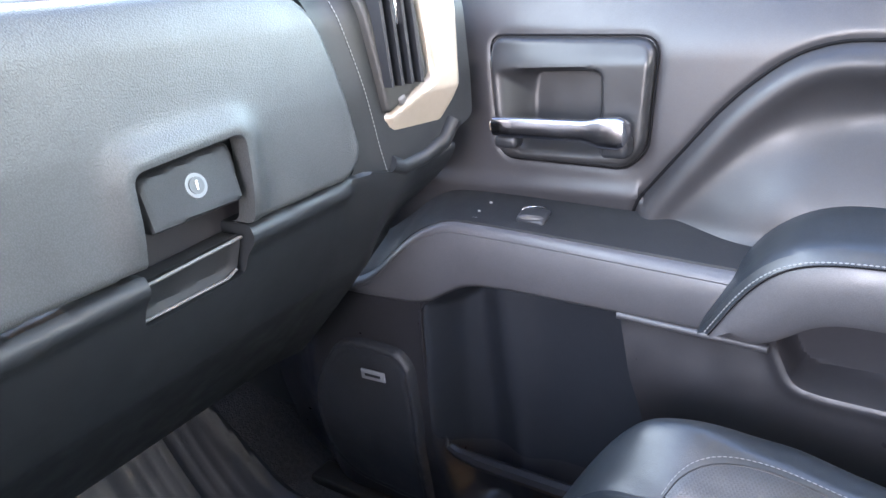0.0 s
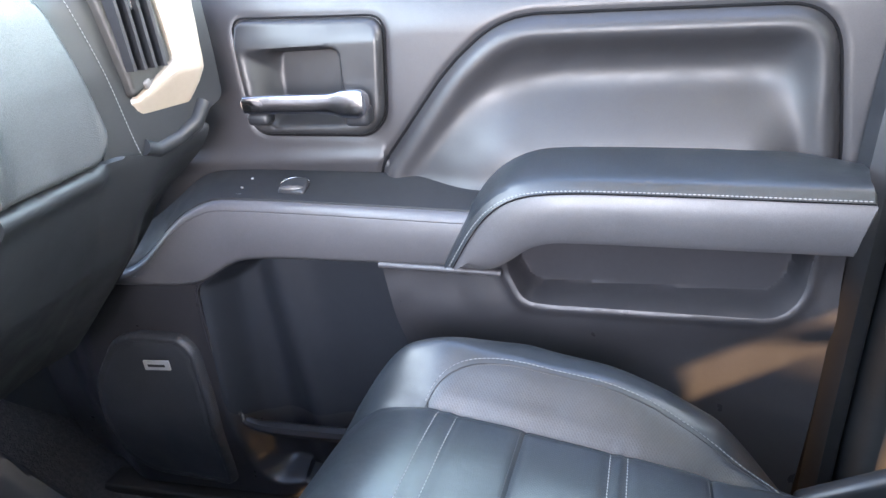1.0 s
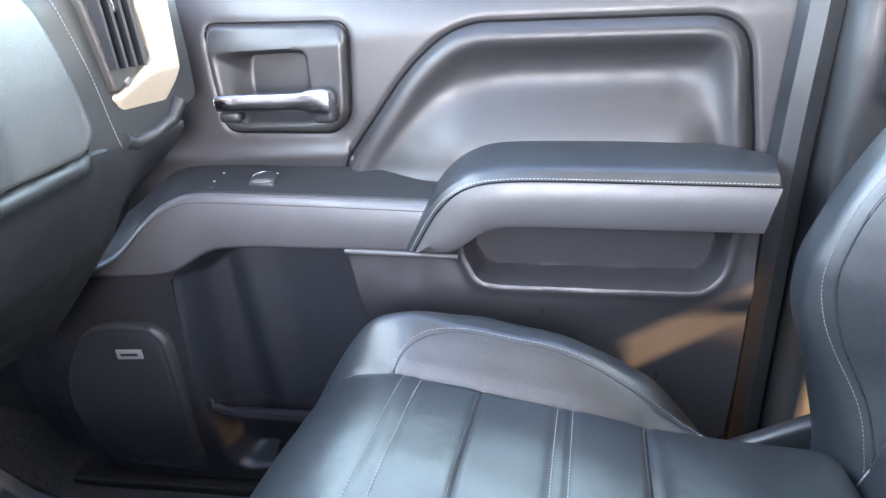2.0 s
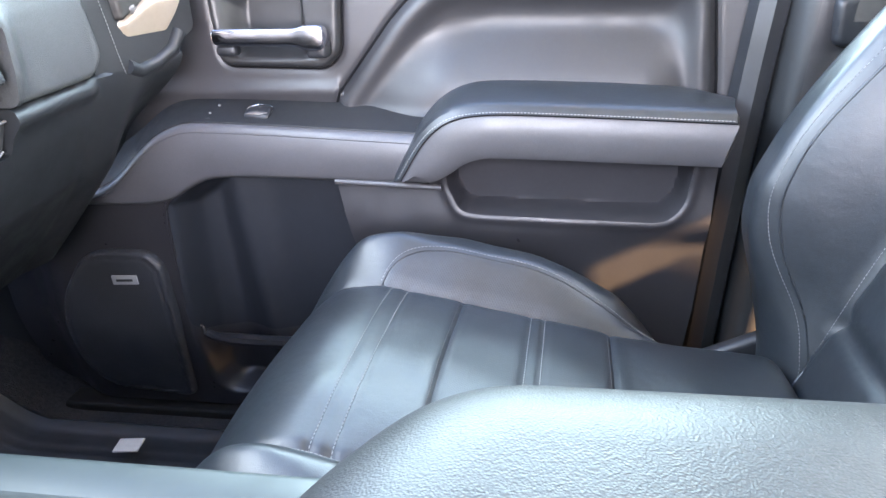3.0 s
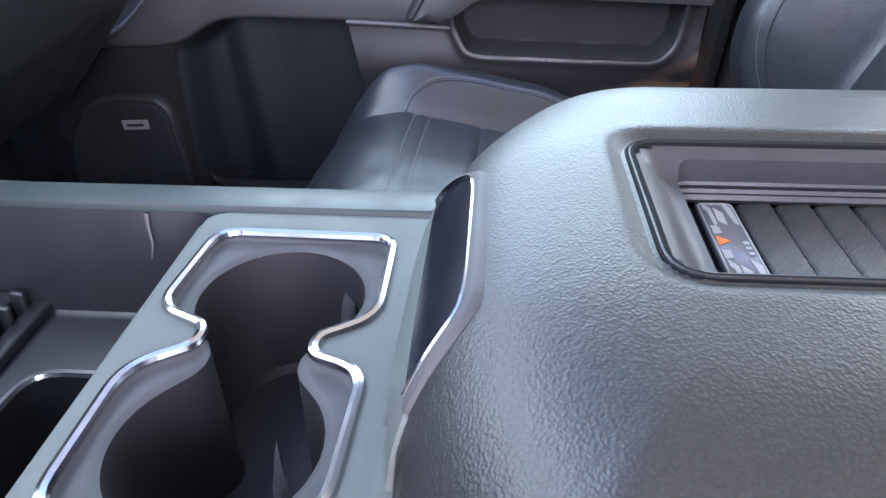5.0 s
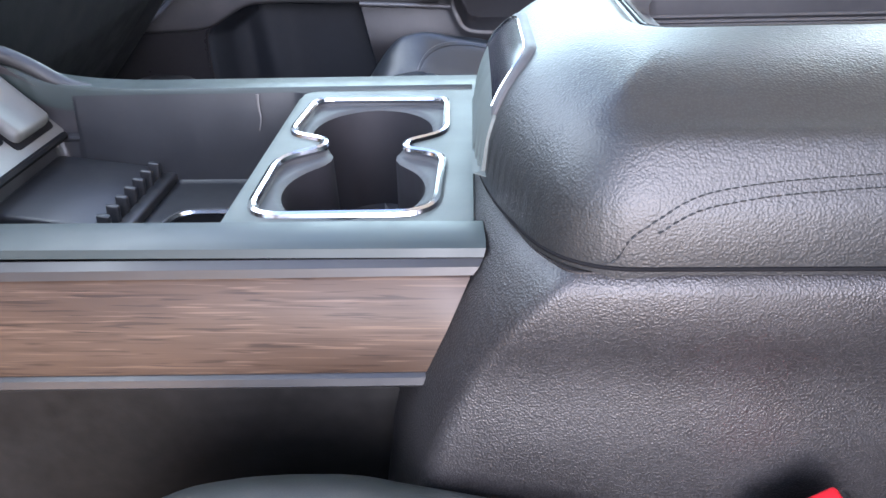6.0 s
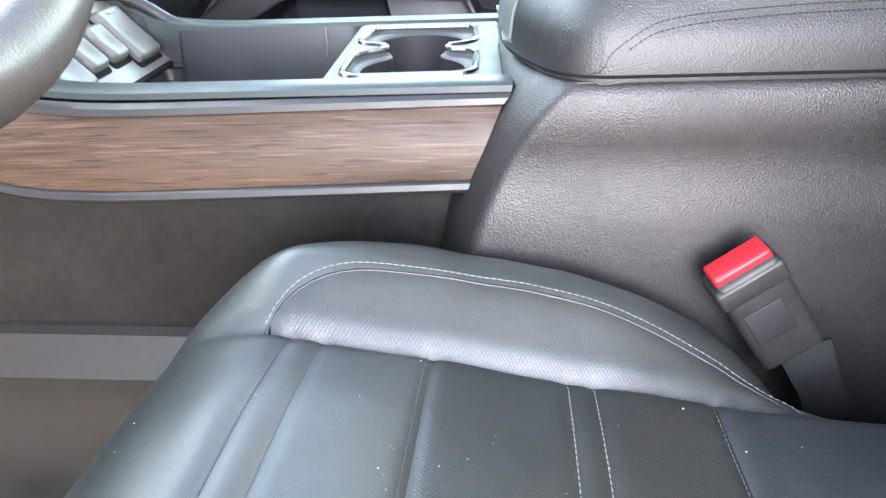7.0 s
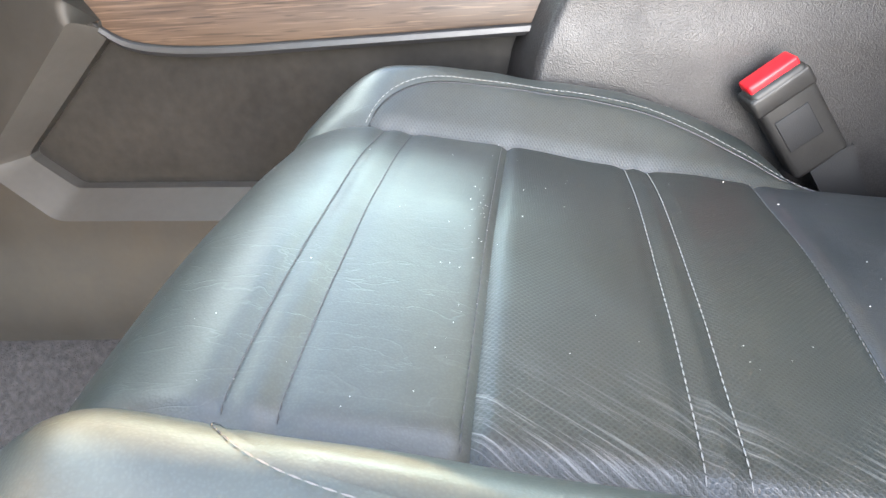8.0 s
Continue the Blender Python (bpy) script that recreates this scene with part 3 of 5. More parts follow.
def bezel_y(p):
    d = sdp(p, BEZEL)
    dish = sdp(p, rounded([(-0.360, 0.699), (-0.226, 0.697), (-0.230, 0.600), (-0.354, 0.603)], [0.014, 0.018, 0.012, 0.016]))
    rec = sdp(p, rounded([(-0.318, 0.690), (-0.243, 0.689), (-0.245, 0.624), (-0.320, 0.626)], 0.008))
    low = sdp(p, rounded([(-0.33, 0.632), (-0.205, 0.626), (-0.206, 0.600), (-0.335, 0.600)], 0.01))
    y = 0.828 + edge_drop(d, 0.007) * 1.4 + 0.012 * ease((p[:, 1] - 0.697) / 0.034)
    k = np.clip(-dish / np.maximum(-dish + np.maximum(rec, 0), 1e-6), 0, 1)
    y = y + 0.034 * np.where(dish < 0, ease(k), 0) + 0.006 * ease(-low / 0.012)
    return y


sheet("handle_bezel", BEZEL, lambda p: np.c_[p[:, 0], bezel_y(p), p[:, 1]], 0.0022, EDGE, door, skirt=(0, 0.012, 0), label="satin grey handle surround")
bz = rounded([(-0.371, 0.734), (-0.173, 0.726), (-0.183, 0.607), (-0.206, 0.586), (-0.363, 0.592)], [0.016, 0.024, 0.014, 0.014, 0.022])
tube("bezel_gap", np.c_[bz[:, 0], upper_y(bz) - 0.003, bz[:, 1]], 0.0013, GAP_BLACK, door, n=6, closed=True, label="dark gap round the handle surround")
lever_rows = []
for w, h, dy in [(0.000, 0.007, 0.002), (0.003, 0.0092, 0), (0.03, 0.0100, 0), (0.112, 0.0105, 0), (0.122, 0.0120, -0.001), (0.130, 0.0145, -0.003), (0.150, 0.0150, -0.003), (0.156, 0.0125, -0.002), (0.159, 0.0070, 0.002)]:
    x = -0.352 + w
    zc = 0.638 - 0.02 * w
    lever_rows.append([(x, 0.806 + dy + 0.0085 * math.copysign(abs(math.cos(a)) ** 0.55, math.cos(a)), zc + h * math.copysign(abs(math.sin(a)) ** 0.55, math.sin(a)) * (1 if math.sin(a) > 0 else 1.25)) for a in np.arange(20) * 2 * math.pi / 20])
lever = loft("door_handle", lever_rows, LEVER, door, closed=True, caps=True, label="chrome pull lever")
block("hinge_lug", (-0.208, 0.815, 0.617), (0.030, 0.026, 0.022), 0.006, BLACK, door, label="black lever pivot")
block("hinge_lug", (-0.338, 0.817, 0.618), (0.030, 0.022, 0.016), 0.006, BLACK, door, label="black lever pivot")

# the rail that carries the switches
N = 70
R_back = smooth_path([(-0.625, 0.845, 0.43), (-0.518, 0.845, 0.492), (-0.454, 0.845, 0.540), (-0.40, 0.845, 0.546), (-0.206, 0.845, 0.538), (-0.02, 0.845, 0.53)], N)
R_edge = smooth_path([(-0.610, 0.778, 0.413), (-0.540, 0.775, 0.428), (-0.464, 0.772, 0.499), (-0.417, 0.772, 0.522), (-0.383, 0.772, 0.527), (-0.073, 0.772, 0.509), (-0.03, 0.772, 0.507)], N)
R_low = smooth_path([(-0.605, 0.772, 0.405), (-0.523, 0.768, 0.4075), (-0.446, 0.765, 0.412), (-0.402, 0.765, 0.440), (-0.364, 0.765, 0.455), (-0.190, 0.765, 0.450), (-0.06, 0.765, 0.447)], N)


def shift(r, dy, dz, dx=0.0):
    return r + np.array((dx, dy, dz))


loft("switch_rail", [R_back, R_back * 0.25 + R_edge * 0.75, R_edge, shift(R_edge, -0.004, -0.002), shift(R_edge, -0.007, -0.007), shift(R_edge, -0.0075, -0.009), shift(R_edge, -0.0068, -0.0105), shift(R_edge, -0.0075, -0.012),
     R_edge * 0.5 + R_low * 0.5 + np.array((0, -0.006, 0)), shift(R_low, -0.002, 0.004), R_low, shift(R_low, 0.006, -0.004), shift(R_low, 0.06, -0.002)], LIT_VINYL, door, label="padded rail along the door, tinted pale for the light it catches")
sw = slice(5, 66)
loft("switch_panel", [shift(R_back[sw], -0.006, 0.002), shift((R_back * 0.5 + R_edge * 0.5)[sw], 0, 0.004), shift(R_edge[sw], 0.004, 0.0035), shift(R_edge[sw], 0.003, 0.0005)], HANDLE, door, label="satin black switch panel")
block("window_switch", (-0.301, 0.800, 0.5345), (0.036, 0.026, 0.008), 0.004, BLACK, door, (25, 3, 0), label="black window switch with a bright lip")
loft("switch_lip", [[(-0.302 + 0.0165 * k, 0.7905 + dy + 0.0045 * k * k, 0.5355 + dz * (1 - k * k)) for k in np.linspace(-1, 1, 15)] for dy, dz in ((-0.0030, -0.0015), (-0.0026, 0.0012), (0.0010, 0.0030), (0.0050, 0.0018))], GREY, door, label="pale lip of the window switch")
tube("switch_rim", [(-0.298 + 0.019 * math.cos(a), 0.799 + 0.010 * math.sin(a), 0.5395 + 0.0045 * math.sin(a)) for a in np.linspace(-0.3, math.pi + 0.2, 18)], 0.0005, LEVER, door)
for dx, dz, w in ((-0.372, 0.532, 0.009), (-0.370, 0.538, 0.003), (-0.360, 0.546, 0.003)):
    block("lock_mark", (dx, 0.782 + (dz - 0.53) * 1.5, dz - 0.002), (w, 0.0018, 0.002), 0, PALE, door, label="small pale lock marks")

# armrest
M = 60
A_back = smooth_path([(-0.085, 0.835, 0.49), (-0.061, 0.830, 0.540), (-0.012, 0.826, 0.570), (0.05, 0.826, 0.572), (0.256, 0.826, 0.564), (0.335, 0.826, 0.545)], M)
A_top = smooth_path([(-0.100, 0.746, 0.459), (-0.066, 0.746, 0.520), (-0.032, 0.746, 0.551), (0.012, 0.746, 0.560), (0.10, 0.746, 0.557), (0.322, 0.746, 0.547)], M)
A_face = smooth_path([(-0.090, 0.735, 0.459), (-0.058, 0.735, 0.512), (-0.026, 0.735, 0.539), (0.018, 0.735, 0.547), (0.10, 0.735, 0.545), (0.322, 0.735, 0.534)], M)
A_low = smooth_path([(-0.078, 0.737, 0.457), (-0.050, 0.737, 0.454), (-0.030, 0.737, 0.462), (0.005, 0.737, 0.488), (0.06, 0.737, 0.488), (0.312, 0.737, 0.478)], M)
loft("armrest_top", [A_back, A_back * 0.5 + A_top * 0.5 + np.array((0, 0, 0.006)), shift(A_top, 0.010, 0.002), A_top, shift(A_top, -0.006, -0.004), A_face * 0.75 + A_top * 0.25, A_face], LEATHER, door, label="black leather armrest top")
loft("armrest", [A_face, shift(A_face, 0.0018, -0.0015, 0.0015), shift(A_face, 0.0, -0.004, 0.003),
     A_face * 0.5 + A_low * 0.5 + np.array((0, -0.003, 0)), shift(A_low, -0.001, 0.006), shift(A_low, 0.003, 0.0), shift(A_low, 0.02, -0.003), shift(A_low, 0.08, 0.0)], LIT_VINYL, door, label="stitched vinyl armrest, tinted pale for the light on its face")
loft("armrest_end", [np.array([(0.322, 0.83, 0.55), (0.322, 0.746, 0.545), (0.318, 0.736, 0.53), (0.312, 0.737, 0.48), (0.312, 0.83, 0.478)]), np.array([(0.33, 0.83, 0.54), (0.33, 0.76, 0.535), (0.33, 0.75, 0.52), (0.322, 0.755, 0.49), (0.322, 0.83, 0.49)])], BLACK, door)
stitches("stitching", shift(A_face, -0.0020, 0.0026, -0.0022), THREAD, door, width=0.0008)
tube("seam", shift(A_face, 0.0002, -0.0012, 0.001), 0.0007, GAP_BLACK, door, n=6)

# lower trim with the pull pocket and the map pocket
PULL = rounded([(-0.034, 0.54), (-0.034, 0.440), (-0.016, 0.404), (0.010, 0.400), (0.256, 0.392), (0.280, 0.416), (0.298, 0.54)], [0, 0.01, 0.02, 0.01, 0.03, 0.02, 0])
MAP = rounded([(-0.459, 0.404), (-0.395, 0.446), (-0.37, 0.50), (-0.20, 0.50), (-0.190, 0.447), (-0.166, 0.34), (-0.150, 0.155), (-0.435, 0.160), (-0.463, 0.20)], [0.01, 0.02, 0, 0, 0.0, 0.02, 0.03, 0.03, 0.02])

MAP_DEEP = np.where(MAP[:, 1:] < 0.21, MAP - (0, 0.12), MAP)     # its floor lies out of sight behind the lip


def lower_y(p):
    x, z = p[:, 0], p[:, 1]
    y = 0.774 - 0.010 * ease((0.45 - z) / 0.08) + 0.034 * ease((0.385 - z) / 0.15) * (1 - 0.8 * ease((x - 0.08) / 0.10)) + 0.07 * np.clip(x - 0.13, 0, 0.2) * ease((0.40 - z) / 0.05) + 0.05 * ease((0.13 - z) / 0.14)
    col = ease((-0.30 - x) / 0.14)
    y = y * (1 - col) + col * (0.778 + 0.03 * ease((0.20 - z) / 0.18) + 0.05 * ease((-0.66 - x) / 0.12))
    m = sdp(p, MAP_DEEP)
    wall = np.where(x < -0.38, 0.030, 0.016)
    y = y + (0.856 - y) * ease(-m / wall) * (0.62 + 0.38 * ease((x + 0.45) / 0.05)) - 0.018 * np.exp(-((x + 0.372 - 0.10 * (0.40 - z)) / 0.030) ** 2) * ease(-m / 0.03)
    q = sdp(p, PULL)
    y = y - 0.003 * np.exp(-((q - 0.005) / 0.006) ** 2)
    return y + (0.812 - y) * ease(-q / 0.011)


sheet("lower_panel", [(-0.82, 0.02), (-0.82, 0.34), (-0.70, 0.40), (-0.60, 0.412), (-0.50, 0.420), (-0.40, 0.46), (-0.062, 0.472), (-0.055, 0.505), (0.318, 0.505), (0.308, 0.26), (0.29, 0.08), (0.2, 0.02)],
      lambda p: np.c_[p[:, 0], lower_y(p), p[:, 1]], 0.0034, VINYL_DARK, door, skirt=(0, 0.05, 0), holes=[MAP, PULL], label="dark lower trim with a pull pocket")
sheet("pull_pocket", np.minimum(PULL, (9.0, 0.505)), lambda p: np.c_[p[:, 0], lower_y(p), p[:, 1]], 0.0030, PULL_DARK, door, label="dark pull pocket")
sheet("map_pocket", MAP, lambda p: np.c_[p[:, 0], lower_y(p), p[:, 1]], 0.0042, POCKET, door, label="black map pocket")
tube("pocket_lip", smooth_path([(-0.462, 0.796, 0.21), (-0.452, 0.795, 0.172), (-0.42, 0.797, 0.160), (-0.30, 0.800, 0.156), (-0.10, 0.803, 0.156)], 30), np.r_[np.linspace(0.004, 0.011, 8), np.full(22, 0.011)], VINYL_DARK, door)
# Added ridge in the paler vinyl, drawn for a lit edge under the rail.
tube("lit_ridge", [(-0.189, 0.7668, 0.4462), (-0.12, 0.7665, 0.4430), (-0.040, 0.7665, 0.4385)], 0.0042, LIT_VINYL, door, n=10)
tube("column_edge", smooth_path([(-0.395, 0.772, 0.446), (-0.452, 0.772, 0.410), (-0.461, 0.775, 0.39), (-0.463, 0.785, 0.22)], 30), 0.0028, VINYL_DARK, door)

SPK = rounded([(-0.617, 0.318), (-0.566, 0.331), (-0.501, 0.328), (-0.480, 0.306), (-0.473, 0.20), (-0.492, 0.04), (-0.640, 0.052), (-0.680, 0.10), (-0.680, 0.23)], [0.04, 0.02, 0.012, 0.02, 0.03, 0.015, 0.03, 0.03, 0.05])


def spk_y(p):
    d = sdp(p, SPK)
    return np.c_[p[:, 0], lower_y(p) - 0.014 + edge_drop(d, 0.009) + 0.002 * np.exp(-((d + 0.012) / 0.002) ** 2), p[:, 1]]


sheet("speaker_grille", SPK, spk_y, 0.0035, GRILLE, door, skirt=(0, 0.02, 0), label="black speaker grille")
badge = block("badge", (-0.543, 0.760, 0.2835), (0.043, 0.003, 0.0155), 0.001, BADGE, door, (0, -2.5, 0), label="small silver badge")
block("badge_bar", (-0.543, 0.7583, 0.2835), (0.028, 0.001, 0.004), 0, BLACK, badge, (0, -2.5, 0))

# ---------------------------------------------------------------- the pillar behind the door
pillar = thing("trim", (0.45, 0.82, 0.0), "grey grained pillar trim behind the passenger door", "pillar trim", kind="structure")


def pillar_y(p):
    x, z = p[:, 0], p[:, 1]
    front = 0.345 + 0.055 * (z - 0.2)
    t = x - front
    return np.c_[x, 0.845 - 0.045 * ease(t / 0.035) - 0.006 * np.exp(-((t - 0.05) / 0.02) ** 2) + 0.012 * ease((t - 0.07) / 0.1) + 0.10 * np.clip(z - 0.66, 0, 1), z]


sheet("pillar_trim", [(0.376, 0.0), (0.62, 0.0), (0.66, 1.12), (0.4376, 1.12)], pillar_y, 0.006, VINYL, pillar, skirt=(0, 0.03, 0))
sheet("pillar_roll", [(0.338, 0.0), (0.376, 0.0), (0.4376, 1.12), (0.400, 1.12)], pillar_y, 0.006, RUBBER, pillar, skirt=(0, 0.03, 0), label="black rolled edge trim")
tube("door_seal", smooth_path([(0.326, 0.834, 0.02), (0.334, 0.834, 0.20), (0.354, 0.832, 0.54), (0.374, 0.838, 0.72), (0.398, 0.862, 0.95)], 40), 0.025, BLACK, pillar, label="black rubber door seal")
sheet("belt_guide", rounded([(0.425, 0.668), (0.468, 0.672), (0.468, 0.610), (0.430, 0.612)], 0.012), lambda p: np.c_[p[:, 0], 0.795 - 0.012 + 0.10 * np.clip(p[:, 1] - 0.66, 0, 1) + edge_drop(sdp(p, rounded([(0.425, 0.668), (0.468, 0.672), (0.468, 0.610), (0.430, 0.612)], 0.012)), 0.008), p[:, 1]], 0.003, BLACK, pillar, skirt=(0, 0.02, 0), label="black seat belt guide")
loft("belt", [[(0.445 + k * 0.05, 0.782 - 0.0 * k, 0.640 + k * 0.40) for k in np.linspace(0, 1, 8)], [(0.490 + k * 0.05, 0.784, 0.640 + k * 0.40) for k in np.linspace(0, 1, 8)], [(0.490 + k * 0.05, 0.786, 0.640 + k * 0.40) for k in np.linspace(0, 1, 8)]], WEBBING, pillar, label="grey seat belt webbing")


# ---------------------------------------------------------------- seats
def seat(s, x0, z0, cy, yaw, label):
    """One front seat; s: -1 the driver's side, 1 the passenger's. u runs back from the fitted origin, v outboard."""
    ob = thing("car_seat", (x0 + 0.05, s * cy, 0.0), label, "seat", group="front seats")
    PLAIN, HOLES, MIDDLE = (USED, USED_HOLES, USED_WORN) if s < 0 else (LEATHER, LEATHER_HOLES, LEATHER_HOLES)
    fr, fo, ro = (-0.262, -0.246, 0.13) if s < 0 else (-0.288, -0.288, 0.07)
    OUT = rounded([(fr, -0.225), (fo, 0.225), (-0.10, 0.240), (0.13, 0.225), (0.23, 0.182), (0.30, 0.172), (0.30, -0.172), (0.23, -0.182), (0.13, -0.225), (-0.10, -0.240)], [0.08, ro, 0.1, 0.1, 0.05, 0.03, 0.03, 0.05, 0.1, 0.1], 8)

    def bol(u, v):
        high, start = (np.where(v < 0, 0.029, 0.041), 0.228) if s < 0 else (0.042, 0.262)
        return high * ease((u + start) / 0.095) * (1 - ease((u - 0.02) / 0.17))

    def top(p):
        u, v = p[:, 0], p[:, 1]
        a = np.abs(v)
        z = 0.402 - 0.205 * (u + 0.046) + 0.10 * np.clip(u - 0.13, 0, 1) ** 1.0 - 6.0 * np.clip(-0.13 - u, 0, 1) ** 2
        z = z + bol(u, v) * ease((a - 0.136) / 0.055) + 0.010 * (1 - (np.clip(a, 0, 0.14) / 0.14) ** 2)
        for line in (-0.050, 0.112):                            # seams dip, the leather swells between them
            z = z - 0.0022 * np.exp(-((u - line) / 0.0034) ** 2) * ease((0.149 - a) / 0.012)
        z = z - 0.006 * np.exp(-((a - 0.142) / 0.006) ** 2) * ease((u + 0.20) / 0.05)
        z = z - sum(0.0019 * np.exp(-((u - k) / 0.0042) ** 2) for k in (-0.130, -0.112, 0.0265, 0.0415)) * ease((0.150 - a) / 0.012)
        z = z - 0.056 * ease((u - 0.115) / 0.10) * ease((a - 0.132) / 0.050)
        for ku, kv, ph, amp in ((70, 21, 0.4, 0.00035), (113, -34, 1.9, 0.00025), (38, 52, 4.1, 0.0004), (24, -17, 2.2, 0.0006)):   # slack in the hide
            z = z + amp * np.sin(ku * u + kv * v + ph + 1.3 * np.sin(19 * u - 23 * v + ph))
        d = sdp(p, OUT)
        r = 0.030 + (0.055 if s < 0 else 0.040) * ease((-u - 0.05) / 0.15)
        return z - edge_drop(d, r) * 1.05

    def put(p, extra=0.0):
        p = np.asarray(p, float).reshape(-1, 2)
        return np.c_[x0 + p[:, 0] + s * yaw * p[:, 1], s * (cy + p[:, 1]), z0 + top(p) + extra]

    def piece(name, poly, mat, holes=(), lab=""):
        poly = np.asarray(poly)

        def pl(p):
            d = sdp(p, poly)
            return put(p, -0.0011 * np.exp(-(d / 0.0028) ** 2))
        return sheet(name, poly, pl, 0.0038, mat, ob, holes=holes, label=lab)

    W = 0.1425
    arc = [(-0.146, 0.142), (-0.134, 0.160), (-0.106, 0.175), (-0.07, 0.181), (0.01, 0.181), (0.075, 0.176), (0.13, 0.162), (0.160, 0.149), (0.168, 0.142)]
    ARC = smooth_path(arc, 40, 2)
    piece("front_panel", [(fr + 0.0005, -W), (fr + 0.0005, W), (-0.05, W), (-0.05, -W)], PLAIN, lab="black leather front panel with creases")
    piece("middle_panel", [(-0.05, -W), (-0.05, W), (0.112, W), (0.112, -W)], MIDDLE, lab="perforated black leather")
    # the driver's rear panel takes the darker hide in place of shade
    piece("rear_panel", [(0.112, -W), (0.112, W), (0.30, W), (0.30, -W)], LEATHER)
    for sg in (1, -1):
        side = OUT[np.where(sg * OUT[:, 1] > W)[0]]
        band = np.array([(fr + 0.0005, sg * W)] + sorted([tuple(q) for q in side], key=lambda q: math.atan2(sg * q[1] - 0.0, -(q[0] - 0.02))) + [(0.30, sg * W)])
        ARCS = ARC + np.c_[(0.022 if s < 0 and sg > 0 else 0.0) * ease((0.02 - ARC[:, 0]) / 0.12), (0.0 if s > 0 else 0.016 if sg > 0 else 0.002) * ease((ARC[:, 1] - 0.142) / 0.03)]
        inner = np.array([(q[0], sg * q[1]) for q in ARCS])
        piece("side_band", band, PLAIN, holes=[inner], lab="plain black leather wrapping the bolster")
        piece("bolster", inner, PLAIN if s < 0 and sg > 0 else HOLES, lab="leather bolster")
        path = put(np.c_[ARCS[:, 0], sg * (ARCS[:, 1] + 0.0035)], 0.0006)
        stitches("stitching", path, THREAD_DARK if s < 0 and sg > 0 else THREAD, ob, width=0.00042 if s > 0 else 0.00034)
        tube("piping", put(np.c_[ARCS[:, 0], sg * ARCS[:, 1]], -0.0011), 0.0006, BLACK, ob, n=6)
    for line, m in ((-0.130, THREAD if s > 0 else THREAD_DARK), (-0.112, THREAD if s > 0 else THREAD_DARK), (0.0265, THREAD), (0.0415, THREAD)):
        stitches("stitching", put([(line, v) for v in np.linspace(-W + 0.004, W - 0.004, 60)], 0.0007), m, ob, width=0.0006 if s > 0 else 0.00042)
    for line in (-0.053, 0.109):
        stitches("stitching", put([(line, v) for v in np.linspace(-W + 0.004, W - 0.004, 60)], 0.0004), THREAD_DARK, ob, length=0.003)
    if s < 0:                                                   # dust on the used seat
        rng = random.Random(5)
        V, F = [], []
        for k in range(105):
            at = (rng.uniform(-0.22, 0.22), rng.uniform(-0.14, 0.14)) if k < 70 else (rng.gauss(-0.058, 0.006), rng.gauss(0.01, 0.05))
            c = put([(min(max(at[0], -0.22), 0.22), min(max(at[1], -0.14), 0.14))], 0.0004)[0]
            r = rng.uniform(0.00012, 0.00036) * (1.5 if rng.random() < 0.15 else 1.0)
            o = len(V)
            V += [c + r * np.array(q) for q in ((1, 0, 0), (0, 1, 0), (-1.2, 0.2, 0), (0, -1, 0), (0, 0, 0.8), (0, 0, -0.8))]
            F += [[o + a, o + b, o + e] for a, b, e in ((0, 1, 4), (1, 2, 4), (2, 3, 4), (3, 0, 4), (1, 0, 5), (2, 1, 5), (3, 2, 5), (0, 3, 5))]
        tagged(mesh_part("dust", V, F, WHITE), "pale dust specks on the driver seat", "dust", kind="stuff")
    # sides of the cushion, tucked in below
    ring = put(OUT)
    mid, low = ring.copy(), ring.copy()
    mid[:, 2] -= 0.05
    low[:, 2] = z0 + 0.235
    low[:, 0] += 0.012
    foot = low.copy()
    foot[:, 2] = z0 + 0.20
    loft("cushion_side", [ring, mid, low, foot], PLAIN, ob, closed=True, label="black leather cushion side")
    block("seat_base", (x0 + 0.06, s * cy, 0.115 + z0 / 2), (0.46, 0.38, 0.23 + z0), 0.02, BLACK, ob, label="black plastic seat base")
    # backrest
    tilt = radians(23)
    bx, bz = x0 + 0.292, z0 + 0.285

    def back(p, extra=0.0):
        p = np.asarray(p, float).reshape(-1, 2)
        v, w = p[:, 0], p[:, 1]
        a = np.abs(v)
        n = 0.088 * ease((a - 0.115) / 0.075) * (0.10 + 0.90 * ease(w / 0.17) + 0.36 * ease((w - 0.10) / 0.12)) * (1 - 0.36 * ease((w - 0.25) / 0.32))
        n = n + 0.012 * (1 - (np.clip(a, 0, 0.13) / 0.13) ** 2)
        n = n - 0.006 * np.exp(-((a - 0.125) / 0.006) ** 2)
        for line in (0.13, 0.30, 0.47):
            n = n - 0.008 * np.exp(-((w - line) / 0.012) ** 2) * (a < 0.125)
        n = n - edge_drop(sdp(p, BACK), 0.045) + extra
        return np.c_[bx + w * math.sin(tilt) - n * math.cos(tilt), s * (cy + v), bz + w * math.cos(tilt) + n * math.sin(tilt)]

    BACK = rounded([(-0.185, -0.10), (-0.255, 0.10), (-0.262, 0.30), (-0.235, 0.60), (0.235, 0.60), (0.262, 0.30), (0.255, 0.10), (0.185, -0.10)], [0.03, 0.1, 0.1, 0.08, 0.08, 0.1, 0.1, 0.03], 8)
    sheet("backrest", BACK, back, 0.0055, PLAIN, ob, skirt=(0.12, 0, 0.03), label="black leather backrest with raised bolsters")
